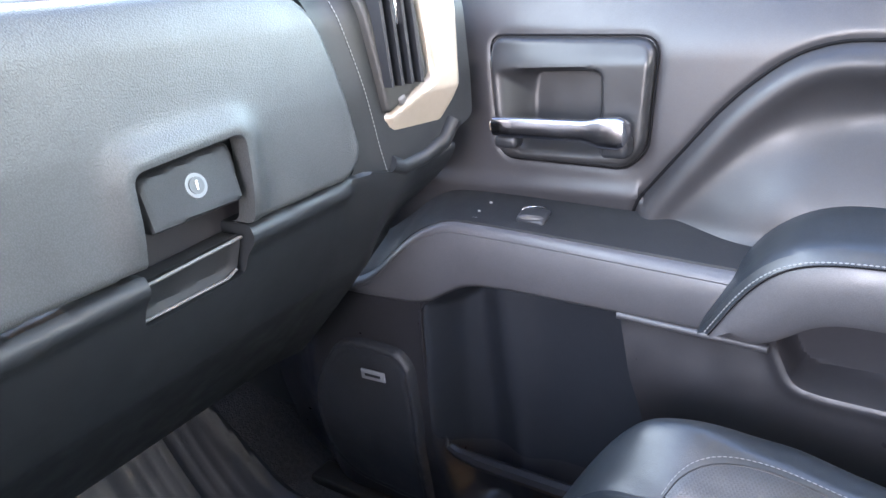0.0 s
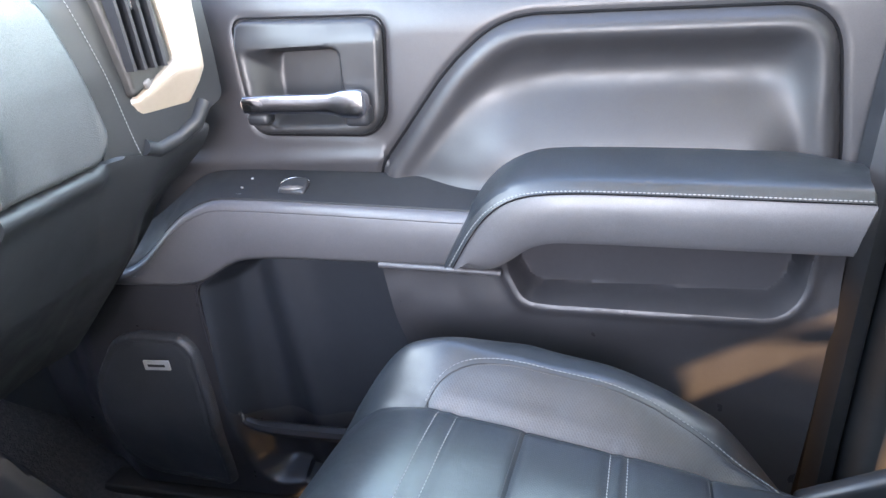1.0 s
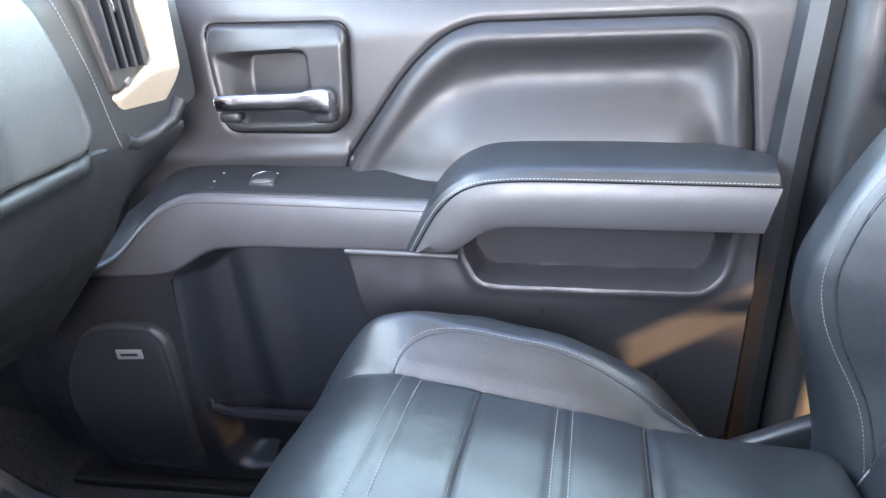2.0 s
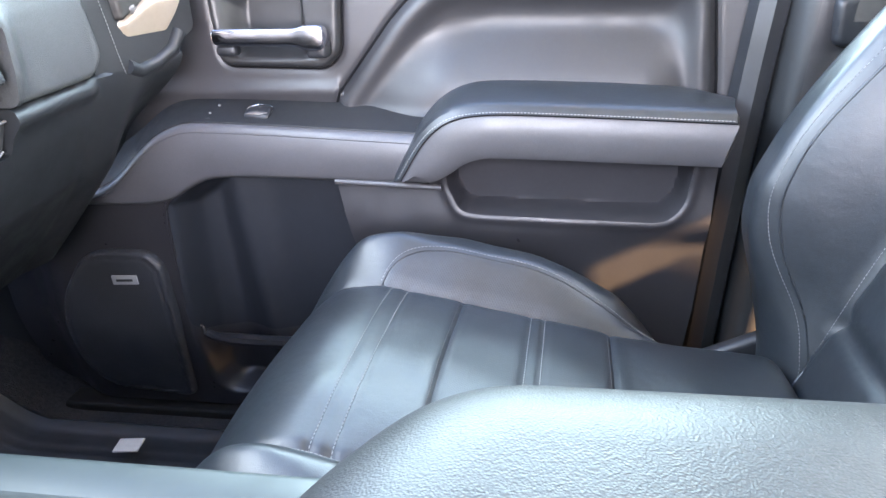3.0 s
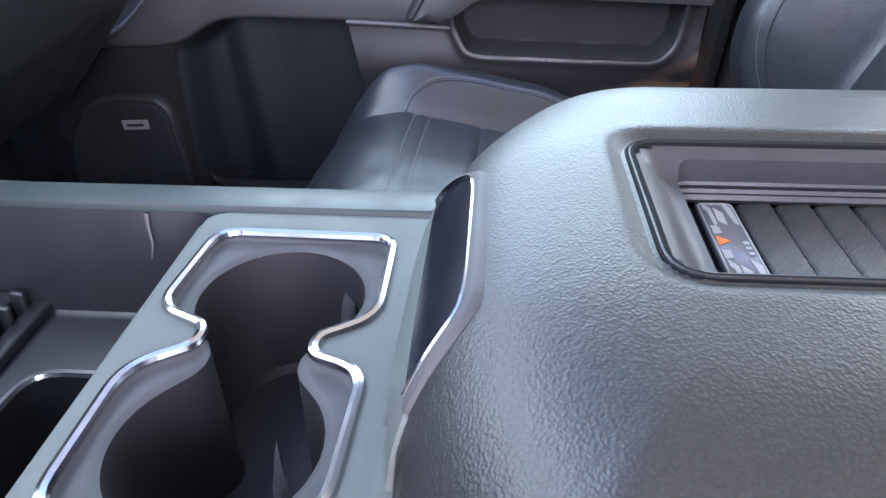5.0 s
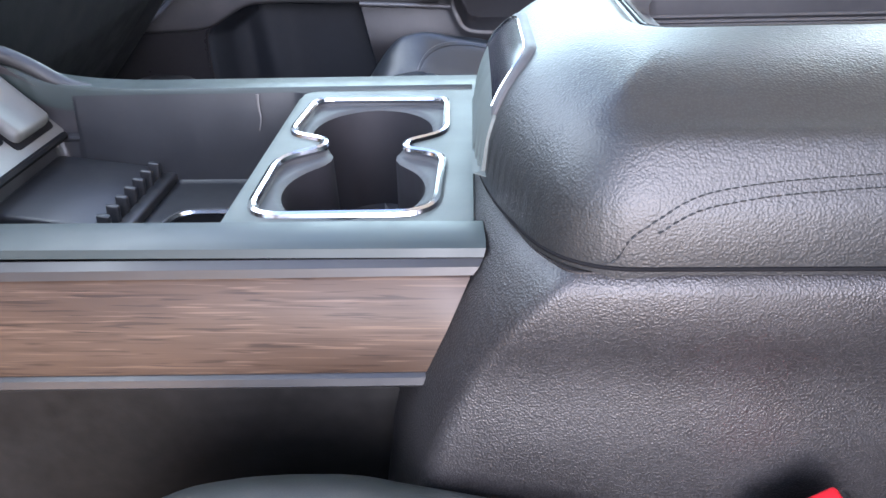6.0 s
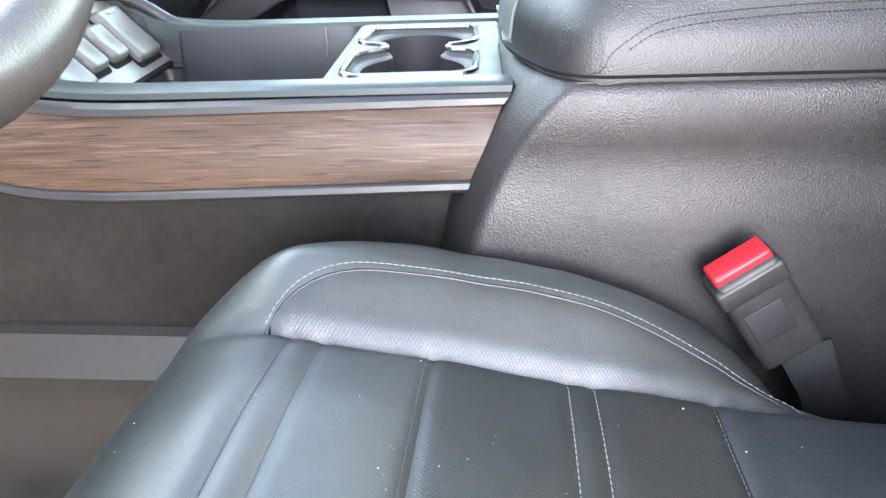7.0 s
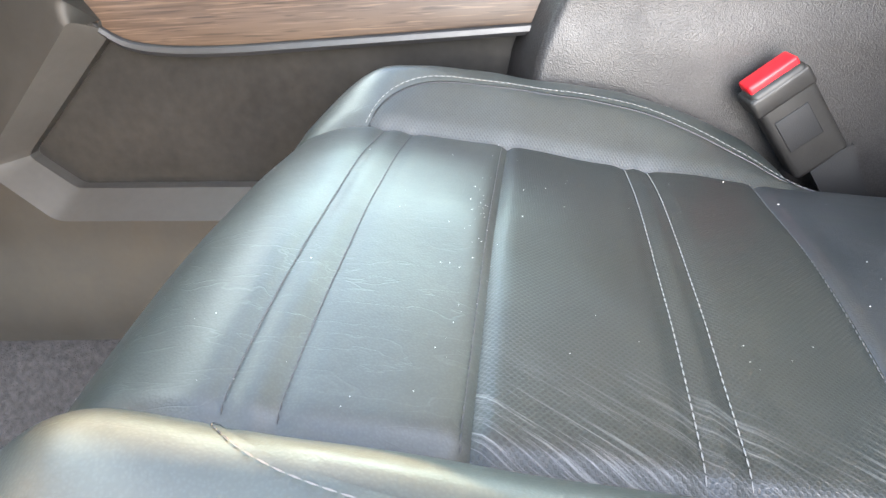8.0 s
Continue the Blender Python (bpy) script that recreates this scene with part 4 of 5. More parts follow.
    for sg in (1, -1):
        arcb = smooth_path([(0.118, 0.03), (0.134, 0.075), (0.150, 0.113), (0.163, 0.141), (0.173, 0.181), (0.178, 0.225), (0.180, 0.28), (0.176, 0.35), (0.165, 0.56)], 50)
        stitches("stitching", back(np.c_[sg * arcb[:, 0], arcb[:, 1]], 0.0008), THREAD, ob)
        tube("piping", back(np.c_[sg * (arcb[:, 0] - 0.006), arcb[:, 1]], 0.0), 0.0014, PLAIN, ob, n=6)
        arcc = smooth_path([(0.118, -0.06), (0.128, 0.10), (0.128, 0.56)], 40)
        stitches("stitching", back(np.c_[sg * arcc[:, 0], arcc[:, 1]], 0.0008), THREAD, ob)
    # recliner cover on the outboard side
    block("recliner_cover", (x0 + 0.285, s * (cy + 0.232), z0 + 0.285), (0.15, 0.022, 0.05), 0.008, BLACK, ob, (0, -26, 0), label="glossy black side cover")
    return ob


seat(-1, -0.008, 0.0, 0.411, 0.06, "black leather driver seat with perforated bolsters and worn creases")
seat(1, 0.058, -0.028, 0.430, 0.03, "black leather passenger seat with perforated bolsters and pale stitching")

# ---------------------------------------------------------------- centre console
console = thing("center_console", (-0.05, 0.0, 0.19), "centre console with cup holders, wood side trim and tray", "console")
ZP = 0.517
PLATE = rounded([(-0.135, -0.113), (-0.003, -0.113), (-0.001, 0.106), (-0.134, 0.106)], [0.004, 0.004, 0.004, 0.016])
RING = rounded([(-0.122, -0.097), (-0.024, -0.095), (-0.022, -0.021), (-0.046, -0.012), (-0.046, -0.001), (-0.022, 0.014), (-0.023, 0.081), (-0.119, 0.083), (-0.124, 0.016), (-0.098, 0.004), (-0.097, -0.008), (-0.122, -0.024)],
               [0.018, 0.020, 0.012, 0.008, 0.008, 0.016, 0.012, 0.014, 0.012, 0.010, 0.010, 0.014], 6)


def eight():
    """The outline of the two joined cup wells."""
    c1, c2, r = (-0.072, 0.033), (-0.072, -0.057), 0.0412
    a0 = math.acos(0.017 / r)
    up = [(c1[0] + r * math.sin(a), c1[1] + r * math.cos(a)) for a in np.linspace(-math.pi + a0 * 0 + 0.42, math.pi - 0.42, 36)]
    dn = [(c2[0] + r * math.sin(a), c2[1] - r * math.cos(a)) for a in np.linspace(math.pi - 0.42, -math.pi + 0.42, 36)]
    return np.array(up + dn)


WELL = eight()
for _ in range(3):                                            # eases the waist between the wells
    WELL = (np.roll(WELL, 1, 0) + 2 * WELL + np.roll(WELL, -1, 0)) / 4


def plate_z(p):
    d = sdp(p, RING)
    e = sdp(p, WELL)
    z = ZP - 0.0035 * ease(-d / 0.003) - 0.0020 * ease((0.003 - e) / 0.003) - edge_drop(sdp(p, PLATE), 0.003)
    return np.c_[p, z]


sheet("cup_plate", PLATE, plate_z, 0.0018, SILVER, console, holes=[RING], skirt=(0, 0, -0.012), label="satin silver cup holder plate")
sheet("cup_surround", RING, plate_z, 0.0018, SURROUND, console, holes=[WELL], label="grey cup holder surround")
tube("cup_rim", [(x, y, ZP + 0.0002) for x, y in RING], 0.0028, CHROME, console, n=8, closed=True, label="chrome cup holder rim")
ring0 = np.c_[WELL, np.full(len(WELL), ZP - 0.0056)]
cen = WELL.mean(0)


def well(f, z):
    q = ring0.copy()
    q[:, :2] = cen + (q[:, :2] - cen) * f
    q[:, 2] = z
    return q


loft("cup_well", [ring0, well(0.994, ZP - 0.010), well(0.975, ZP - 0.04), well(0.93, ZP - 0.078), well(0.88, ZP - 0.082), well(0.3, ZP - 0.082), well(0.01, ZP - 0.081)], CUP, console, closed=True, label="black cup wells")
for cx, cy_, az, hw in ((-0.053, -0.046, 205, 0.012), (-0.101, -0.083, 60, 0.007), (-0.046, 0.062, 215, 0.007)):   # sprung grips in the wells
    a = radians(az)
    flap = [[(cx + w * hw * math.sin(a) + d * math.cos(a), cy_ - w * hw * math.cos(a) + d * math.sin(a), ZP - h) for w, d in ((-1, 0.0), (-0.75, g * 0.7), (0.0, g), (0.75, g * 0.7), (1, 0.0))] for h, g in ((0.024, 0.0006), (0.030, 0.003), (0.042, 0.006), (0.058, 0.007), (0.078, 0.006))]
    loft("cup_grip", flap, GRIP, console, label="grey rubber cup grip")

# rails and side trim, drawn along the console
K = 60


def rail_path(s, y, z, x1, dz=0.0, bend=-0.330, up=(-0.372, 0.024), far=(-0.45, 0.10)):
    if s > 0:                                                 # the far rail bows down behind the switch plate's rim
        up, far = (-0.366, 0.026), (-0.420, 0.012)
    return smooth_path([(x1, s * y, z), (-0.15, s * y, z - dz * 0.5), (bend, s * y, z - dz), (up[0], s * y, z - dz + up[1]), (far[0], s * y, z - dz + far[1])], K)


for s in (-1, 1):
    rows = [rail_path(s, 0.104, 0.500, 0.0), rail_path(s, 0.105, 0.517, 0.0), rail_path(s, 0.107, 0.5195, 0.0), rail_path(s, 0.127, 0.5205, 0.001), rail_path(s, 0.1315, 0.5185, 0.001), rail_path(s, 0.133, 0.5145, 0.0)]
    loft("rail", rows, SATIN, console, label="satin grey console rail")
    rows = [rail_path(s, 0.1325, 0.5140, 0.0, 0.002), rail_path(s, 0.1365, 0.5115, -0.002, 0.003), rail_path(s, 0.1375, 0.5075, -0.005, 0.004), rail_path(s, 0.1345, 0.5065, -0.005, 0.004)]
    loft("rail_edge", rows, EDGE, console, label="grey plastic rail edge")
    wt = smooth_path([(-0.006, s * 0.1355, 0.5065), (-0.15, s * 0.1355, 0.5045), (-0.338, s * 0.1355, 0.5025), (-0.376, s * 0.1355, 0.535), (-0.455, s * 0.1355, 0.625)], K)
    wb = smooth_path([(-0.028, s * 0.1485, 0.4585), (-0.15, s * 0.1485, 0.456), (-0.345, s * 0.1485, 0.4525), (-0.390, s * 0.1485, 0.480), (-0.49, s * 0.1485, 0.60)], K)
    loft("wood_trim", [wt, wt * 0.97 + wb * 0.03 + np.array((0, s * 0.0012, 0)), wt * 0.5 + wb * 0.5 + np.array((0, s * 0.0035, 0)), wt * 0.04 + wb * 0.96 + np.array((0, s * 0.0008, 0)), wb], WOOD, console, label="brown open-grain wood trim")
    lo = [wb + np.array((0, -s * 0.0015, 0)), shift(wb, s * 0.002, -0.002), shift(wb, s * 0.003, -0.006), shift(wb, s * 0.0, -0.0095), shift(wb, -s * 0.02, -0.010)]
    loft("lower_lip", lo, EDGE, console, label="grey plastic edge under the wood")

    REC = rounded([(-0.358, 0.4555), (-0.374, 0.470), (-0.489, 0.363), (-0.452, 0.329), (0.0, 0.316), (0.0, 0.4555)], [0.0, 0.0, 0.006, 0.006, 0, 0])
    REO = rounded([(-0.361, 0.4555), (-0.391, 0.483), (-0.513, 0.364), (-0.461, 0.3105), (0.0, 0.297), (0.0, 0.4555)], [0.0, 0.004, 0.010, 0.010, 0, 0])
    REC_DEEP = rounded([(-0.374, 0.70), (-0.374, 0.470), (-0.489, 0.363), (-0.452, 0.329), (0.1, 0.313), (0.1, 0.70)], [0.0, 0.0, 0.006, 0.006, 0, 0])
    REO_DEEP = rounded([(-0.391, 0.70), (-0.391, 0.483), (-0.513, 0.364), (-0.461, 0.3105), (0.1, 0.294), (0.1, 0.70)], [0.0, 0.004, 0.010, 0.010, 0, 0])

    def side_y(p, s=s, REC=REC_DEEP, REO=REO_DEEP):
        x, z = p[:, 0], p[:, 1]
        d, e = sdp(p, REC), sdp(p, REO)
        k = np.clip(-e / np.maximum(-e + np.maximum(d, 0), 1e-6), 0, 1)
        y = 0.174 + 0.010 * ease((0.30 - z) / 0.10)
        return np.c_[x, s * (y - 0.032 * np.where(e < 0, k, 0)), z]

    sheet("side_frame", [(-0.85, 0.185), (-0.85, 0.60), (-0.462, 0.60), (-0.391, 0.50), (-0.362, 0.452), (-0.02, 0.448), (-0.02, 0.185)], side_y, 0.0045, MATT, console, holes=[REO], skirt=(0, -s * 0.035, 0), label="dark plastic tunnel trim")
    sheet("side_bevel", REO, side_y, 0.0035, LIT_BEVEL, console, holes=[REC], sharp=20, skirt=(0, -s * 0.0145, 0), label="bevelled edge, coloured paler as its facets catch light")
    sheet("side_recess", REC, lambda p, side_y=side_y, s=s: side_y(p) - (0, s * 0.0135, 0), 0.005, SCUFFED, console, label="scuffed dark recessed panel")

# tray in front of the cup holders
TRAY = rounded([(-0.340, -0.104), (-0.130, -0.104), (-0.130, 0.104), (-0.340, 0.104)], 0.012)
BIN = rounded([(-0.232, -0.098), (-0.14, -0.098), (-0.14, 0.040), (-0.226, 0.040)], [0.01, 0.01, 0.01, 0.02])


def tray_z(p):
    d = sdp(p, TRAY)
    return np.c_[p, 0.446 + np.where(p[:, 0] < -0.318, 0.040, 0.07) * (1 - ease((-d) / 0.010))]


sheet("tray", TRAY, tray_z, 0.003, BLACK, console, holes=[BIN], label="black storage tray")
tube("tray_step", [(-0.338, 0.103, 0.482), (-0.13, 0.103, 0.482)], 0.0035, BLACK, console)
tube("bin_rim", [(x, y, 0.4475) for x, y in BIN], 0.0026, CHROME, console, n=6, closed=True, label="chrome bin rim")
b0 = np.c_[BIN, np.full(len(BIN), 0.446)]
loft("bin", [b0, b0 - (0, 0, 0.07), np.c_[BIN.mean(0) + (BIN - BIN.mean(0)) * 0.05, np.full(len(BIN), 0.376)]], BLACK, console, closed=True)
tube("pale_streak", smooth_path([(-0.1685, 0.0995, 0.5165), (-0.1690, 0.0985, 0.506), (-0.1675, 0.0965, 0.498), (-0.1700, 0.0950, 0.489)], 14), np.linspace(0.0012, 0.0004, 14), GREY, console, n=6, flat=0.4, label="thin pale streak on the tray wall")
holder = thing("device_holder", (-0.285, 0.05, 0.446), "black rubber device holder with toothed edge in the tray", "holder")
block("body", (-0.300, 0.045, 0.455), (0.075, 0.10, 0.022), 0.003, BLACK, holder, (0, 8, 0))
for k in range(7):
    block("tooth", (-0.258, 0.000 + k * 0.0145, 0.456), (0.009, 0.0045, 0.022), 0.0015, BLACK, holder, (0, 8, 0))
block("ledge", (-0.250, 0.045, 0.450), (0.012, 0.105, 0.008), 0.002, BLACK, holder)

# sloped switch panel ahead of the tray
SW0, SWT = np.array((-0.333, 0.0, 0.490)), np.array((-0.669, 0, 0.743))


def on_switch(v, w, n=0.0):
    q = SW0 + SWT * w + np.array((0.743, 0, 0.669)) * n
    return (q[0], v, q[2])


SWP = rounded([(-0.106, -0.004), (0.106, -0.004), (0.106, 0.080), (-0.106, 0.080)], [0.006, 0.006, 0.014, 0.014])
sheet("switch_plate", SWP, lambda p: np.array([on_switch(v, w, -0.0) for v, w in p]), 0.004, PLATE_GREY, console, skirt=(-0.02, 0, -0.02), label="pale grey sloping switch plate")
for v, wd, lo_, hi_ in ((0.076, 0.046, 0.008, 0.066), (0.033, 0.029, 0.018, 0.056), (-0.006, 0.029, 0.018, 0.056), (-0.050, 0.042, 0.008, 0.064), (-0.089, 0.024, 0.012, 0.060)):
    mid = (lo_ + hi_) / 2
    SLOT = rounded([(v - wd / 2 - 0.0035, lo_ - 0.0045), (v + wd / 2 + 0.002, lo_ - 0.0045), (v + wd / 2 + 0.002, hi_ + 0.002), (v - wd / 2 - 0.0035, hi_ + 0.002)], 0.005)
    sheet("switch_slot", SLOT, lambda p: np.array([on_switch(a, b, 0.0006) for a, b in p]), 0.004, GAP_BLACK, console, skirt=(-0.001, 0, -0.001), label="dark gap round a button")
    FACE = rounded([(v - wd / 2, lo_), (v + wd / 2, lo_), (v + wd / 2, hi_), (v - wd / 2, hi_)], [0.007, 0.007, 0.005, 0.005])

    def face_at(p, FACE=FACE, v=v, mid=mid, wd=wd, lo_=lo_, hi_=hi_):
        d = sdp(p, FACE)
        scoop = 0.0030 * np.exp(-((p[:, 0] - v) / (wd * 0.30)) ** 2 - ((p[:, 1] - mid) / ((hi_ - lo_) * 0.27)) ** 2)
        return np.array([on_switch(a, b, h) for a, b, h in zip(p[:, 0], p[:, 1], 0.0095 - scoop - 1.3 * edge_drop(d, 0.0045))])

    btn = sheet("button", FACE, face_at, 0.0016, BUTTON, console, skirt=(-0.005, 0, -0.0045), label="grey console push button with a scooped face")
    if v > 0.05:
        block("button_mark", on_switch(v, hi_ - 0.008, 0.0098), (0.0016, wd * 0.35, 0.0008), 0, BLACK, btn, (0, 48, 0))
for s in (-1, 1):                                             # cheeks that close the tray beside the switch plate
    CHEEK = rounded([(-0.310, 0.440), (-0.310, 0.514), (-0.340, 0.522), (-0.372, 0.546), (-0.420, 0.552), (-0.420, 0.440)], 0.003)
    sheet("tray_cheek", CHEEK, lambda p, s=s: np.c_[p[:, 0], np.full(len(p), s * 0.1048), p[:, 1]], 0.006, RECESS, console, skirt=(0, s * 0.002, 0), label="dark cheek of the tray")
# Black tube drawn as the shadow line below the plate's lower edge.
tube("switch_lip", [on_switch(0.100, -0.006, 0.0), on_switch(-0.100, -0.006, 0.0)], 0.0030, GAP_BLACK, console, n=6, label="near-black line for the shadow under the switch plate")
tube("switch_rim", smooth_path([(-0.300, 0.113, 0.5150), (-0.325, 0.113, 0.5215), (-0.345, 0.112, 0.5370), (-0.368, 0.112, 0.5490), (-0.386, 0.104, 0.5530), (-0.391, 0.070, 0.5540), (-0.391, -0.112, 0.5540)], 40), 0.0065, EDGE, console, n=10, label="grey rim round the switch plate")
knob = thing("control_knob", (-0.43, 0.06, 0.598), "ridged grey and chrome control knob on the centre stack", "knob")
tube("knob_body", [(-0.43, 0.06, 0.600), (-0.372, 0.06, 0.590), (-0.362, 0.06, 0.588), (-0.358, 0.06, 0.5875)], np.array([0.027, 0.027, 0.025, 0.021]), GREY, knob, n=28)
tube("knob_ring", [(-0.400 + 0.005 * math.sin(a), 0.06 + 0.0285 * math.cos(a), 0.5948 + 0.0285 * math.sin(a)) for a in np.arange(28) * math.pi / 14], 0.0030, CHROME, knob, n=6, closed=True, label="chrome ring")
for a in np.arange(24) * 2 * math.pi / 24:
    block("rib", (-0.376 + 0.0045 * math.sin(a), 0.06 + 0.027 * math.cos(a), 0.5907 + 0.027 * math.sin(a)), (0.020, 0.0035, 0.0035), 0.001, GREY, knob, (0, 10, 0), seg=1)

# storage box under the lid
LV = [(0.5285, 0.034, 0.1690), (0.526, 0.030, 0.1720), (0.520, 0.024, 0.1740), (0.508, 0.014, 0.1750), (0.498, 0.0075, 0.1745), (0.490, 0.0025, 0.1733), (0.482, -0.002, 0.1724), (0.472, -0.0075, 0.1727), (0.460, -0.0135, 0.1745), (0.448, -0.019, 0.1768), (0.434, -0.024, 0.1786), (0.41, -0.029, 0.1800), (0.36, -0.036, 0.182), (0.25, -0.042, 0.184), (0.185, -0.042, 0.184)]
rows = []
for z, xe, hw in LV:
    o = rounded([(xe, -hw), (0.60, -hw), (0.60, hw - 0.026), (xe - 0.004, hw - 0.026), (xe - 0.024, 0.100), (xe - 0.024, -0.105), (xe - 0.016, -0.146)], [0.007, 0.03, 0.03, 0.02, 0.02, 0.02, 0.014], 8)
    rows.append(np.c_[o, np.full(len(o), z)])
top_in = rows[0].copy()
top_in[:, :2] = np.array((0.3, -0.027)) + (top_in[:, :2] - np.array((0.3, -0.027))) * 0.9
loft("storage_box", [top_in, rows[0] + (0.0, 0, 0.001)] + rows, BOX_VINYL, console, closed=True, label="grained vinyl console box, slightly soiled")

# armrest lid
lid = thing("armrest_lid", (0.27, -0.027, 0.531), "padded black leather armrest lid with a ribbed recess, on the console", "armrest")
LIDO = rounded([(0.030, -0.172), (0.58, -0.172), (0.58, 0.146), (0.052, 0.146), (-0.002, 0.052), (-0.004, -0.068), (0.004, -0.112)], [0.045, 0.06, 0.06, 0.10, 0.05, 0.03, 0.05], 12)
RECO = rounded([(0.079, -0.064), (0.46, -0.064), (0.46, 0.027), (0.079, 0.027)], 0.014)
RECI = rounded([(0.098, -0.055), (0.45, -0.055), (0.45, 0.0195), (0.098, 0.0195)], 0.005)


SEAM = smooth_path([(0.046, -0.1718), (0.054, -0.1712), (0.066, -0.1695), (0.080, -0.1660), (0.097, -0.1645), (0.118, -0.1634), (0.19, -0.1615), (0.56, -0.1596)], 160)
SEAM_LOW = SEAM + ease(np.linspace(0.25, 8, len(SEAM)))[:, None] * np.array((0.0022, -0.0022))


def lid_z(p, cut=True):
    d = sdp(p, LIDO)
    t = np.clip(-d / 0.075, 0, 1)
    z = 0.603 - 0.062 * (1 - np.sqrt(np.clip(1 - (1 - t) ** 2.3, 0, 1)))
    z = z - 0.004 * ease((np.abs(p[:, 1] + 0.027) - 0.04) / 0.09)
    z = z + 0.0042 * np.exp(-((d + 0.0165) / 0.0060) ** 2) * ease((p[:, 0] - 0.03) / 0.05) * (p[:, 1] < -0.09)   # the side's crest
    q = sdp(p, RECO)
    z = z - 0.0035 * np.exp(-((q - 0.003) / 0.004) ** 2)
    for q_ in (SEAM, SEAM_LOW):
        z = z - 0.0016 * np.exp(-(line_dist(p, q_) / 0.0016) ** 2)
    z = z + 0.0010 * np.exp(-(line_dist(p, (SEAM + SEAM_LOW) / 2) / 0.0016) ** 2)
    return np.c_[p, z]


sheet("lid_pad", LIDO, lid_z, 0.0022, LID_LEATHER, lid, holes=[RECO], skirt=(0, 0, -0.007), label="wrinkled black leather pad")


def rec_z(p):
    q, i = sdp(p, RECO), sdp(p, RECI)
    return np.c_[p, 0.5995 - edge_drop(q, 0.003) - 0.010 * ease((-q - 0.002) / 0.015) - 0.003 * ease(-i / 0.002)]


sheet("recess_frame", RECO, rec_z, 0.0025, RECESS, lid, holes=[RECI], skirt=(0, 0, -0.016), label="dark recessed frame")
# Near-black tube stands in for the shaded groove round the frame.
tube("recess_edge", [(x, y, 0.5980) for x, y in RECO], 0.0030, GAP_BLACK, lid, n=6, closed=True)
sheet("recess_floor", RECI, lambda p: np.c_[p, np.full(len(p), 0.5748)], 0.006, BLACK, lid)
for k in range(22):
    block("rib", (0.1300 + 0.0147 * k, -0.0178, 0.5768), (0.0137, 0.073, 0.004), 0.0012, RIB, lid, (0, -5, 0), seg=1)
for k, (drop, r_) in enumerate(((0.0, 0.0014), (0.0030, 0.0016), (0.0055, 0.0020))):           # stepped lip round the floor
    q = np.array((0.274, -0.0178)) + (RECI - np.array((0.274, -0.0178))) * np.array((1 - 0.006 * k, 1 - 0.016 * k))
    tube("recess_lip", [(x, y, 0.5862 - drop) for x, y in q], r_, RECESS, lid, n=6, closed=True)
em = block("emblem", (0.1138, -0.018, 0.5780), (0.0142, 0.068, 0.003), 0.0008, ACRYLIC, lid, label="clear emblem strip with pale shapes")


def on_strip(x):
    return 0.1138 + 0.86 * (x - 0.1110)


EMO = rounded([(0.1035, -0.0510), (0.1185, -0.0510), (0.1185, 0.0150), (0.1035, 0.0150)], 0.0028)
tube("emblem_border", [(on_strip(x), y, 0.5796) for x, y in EMO], 0.0004, PALE, em, n=5, closed=True)


def emblem_mark(points, mat):
    """A flat shape on the strip."""
    n = len(points)
    z0, z1 = 0.5793, 0.5799
    v = [(on_strip(x), y, z0) for x, y in points] + [(on_strip(x), y, z1) for x, y in points]
    f = [list(range(n))[::-1], list(range(n, 2 * n))] + [[k, (k + 1) % n, n + (k + 1) % n, n + k] for k in range(n)]
    return mesh_part("emblem_mark", v, f, mat, em)


emblem_mark([(0.1048, -0.0150), (0.1048, -0.0085), (0.1100, -0.0118)], ORANGE)
for dy in (0.0050, -0.0340):                                  # slanted pale shapes either side of the arrow
    emblem_mark([(0.1050, dy + 0.0105), (0.1085, dy + 0.0060), (0.1085, dy - 0.0050), (0.1066, dy - 0.0075), (0.1064, dy + 0.0040), (0.1050, dy + 0.0060)], PALE)
    emblem_mark([(0.1094, dy + 0.0070), (0.1128, dy + 0.0030), (0.1124, dy - 0.0060), (0.1092, dy - 0.0030)], PALE)
    emblem_mark([(0.1140, dy + 0.0110), (0.1176, dy + 0.0070), (0.1176, dy - 0.0060), (0.1158, dy - 0.0040)], PALE)
for dy in (-0.0045, -0.0205):
    emblem_mark([(0.1047, dy + 0.0030), (0.1080, dy + 0.0024), (0.1084, dy - 0.0024), (0.1047, dy - 0.0030)], PALE)
for dy in (-0.0130, -0.0165, -0.0200):
    emblem_mark([(0.1150, dy + 0.0010), (0.1172, dy + 0.0010), (0.1172, dy - 0.0010), (0.1150, dy - 0.0010)], PALE)
# Dark tube added for the shaded gap between lid and box.
tube("lid_gap_line", [(0.29 + (x - 0.29) * 0.998, -0.013 + (y + 0.013) * 0.999, 0.5328) for x, y in LIDO], 0.0011, GAP_BLACK, lid, n=8, closed=True, label="near-black line painted for the shade under the lid")
loft("lid_rim", [np.c_[np.array((0.29, -0.027)) + (LIDO - np.array((0.29, -0.027))) * 0.975, np.full(len(LIDO), 0.5400)], np.c_[np.array((0.29, -0.027)) + (LIDO - np.array((0.29, -0.027))) * 0.965, np.full(len(LIDO), 0.5285)], np.c_[np.array((0.29, -0.027)) + (LIDO - np.array((0.29, -0.027))) * 0.9, np.full(len(LIDO), 0.5285)]], BLACK, lid, closed=True)
for q in (SEAM, SEAM_LOW[6:]):
    stitches("stitching", lid_z(q) + (0, -0.0004, 0.0005), STRAP, lid, length=0.0026, gap=0.0007, width=0.0004)
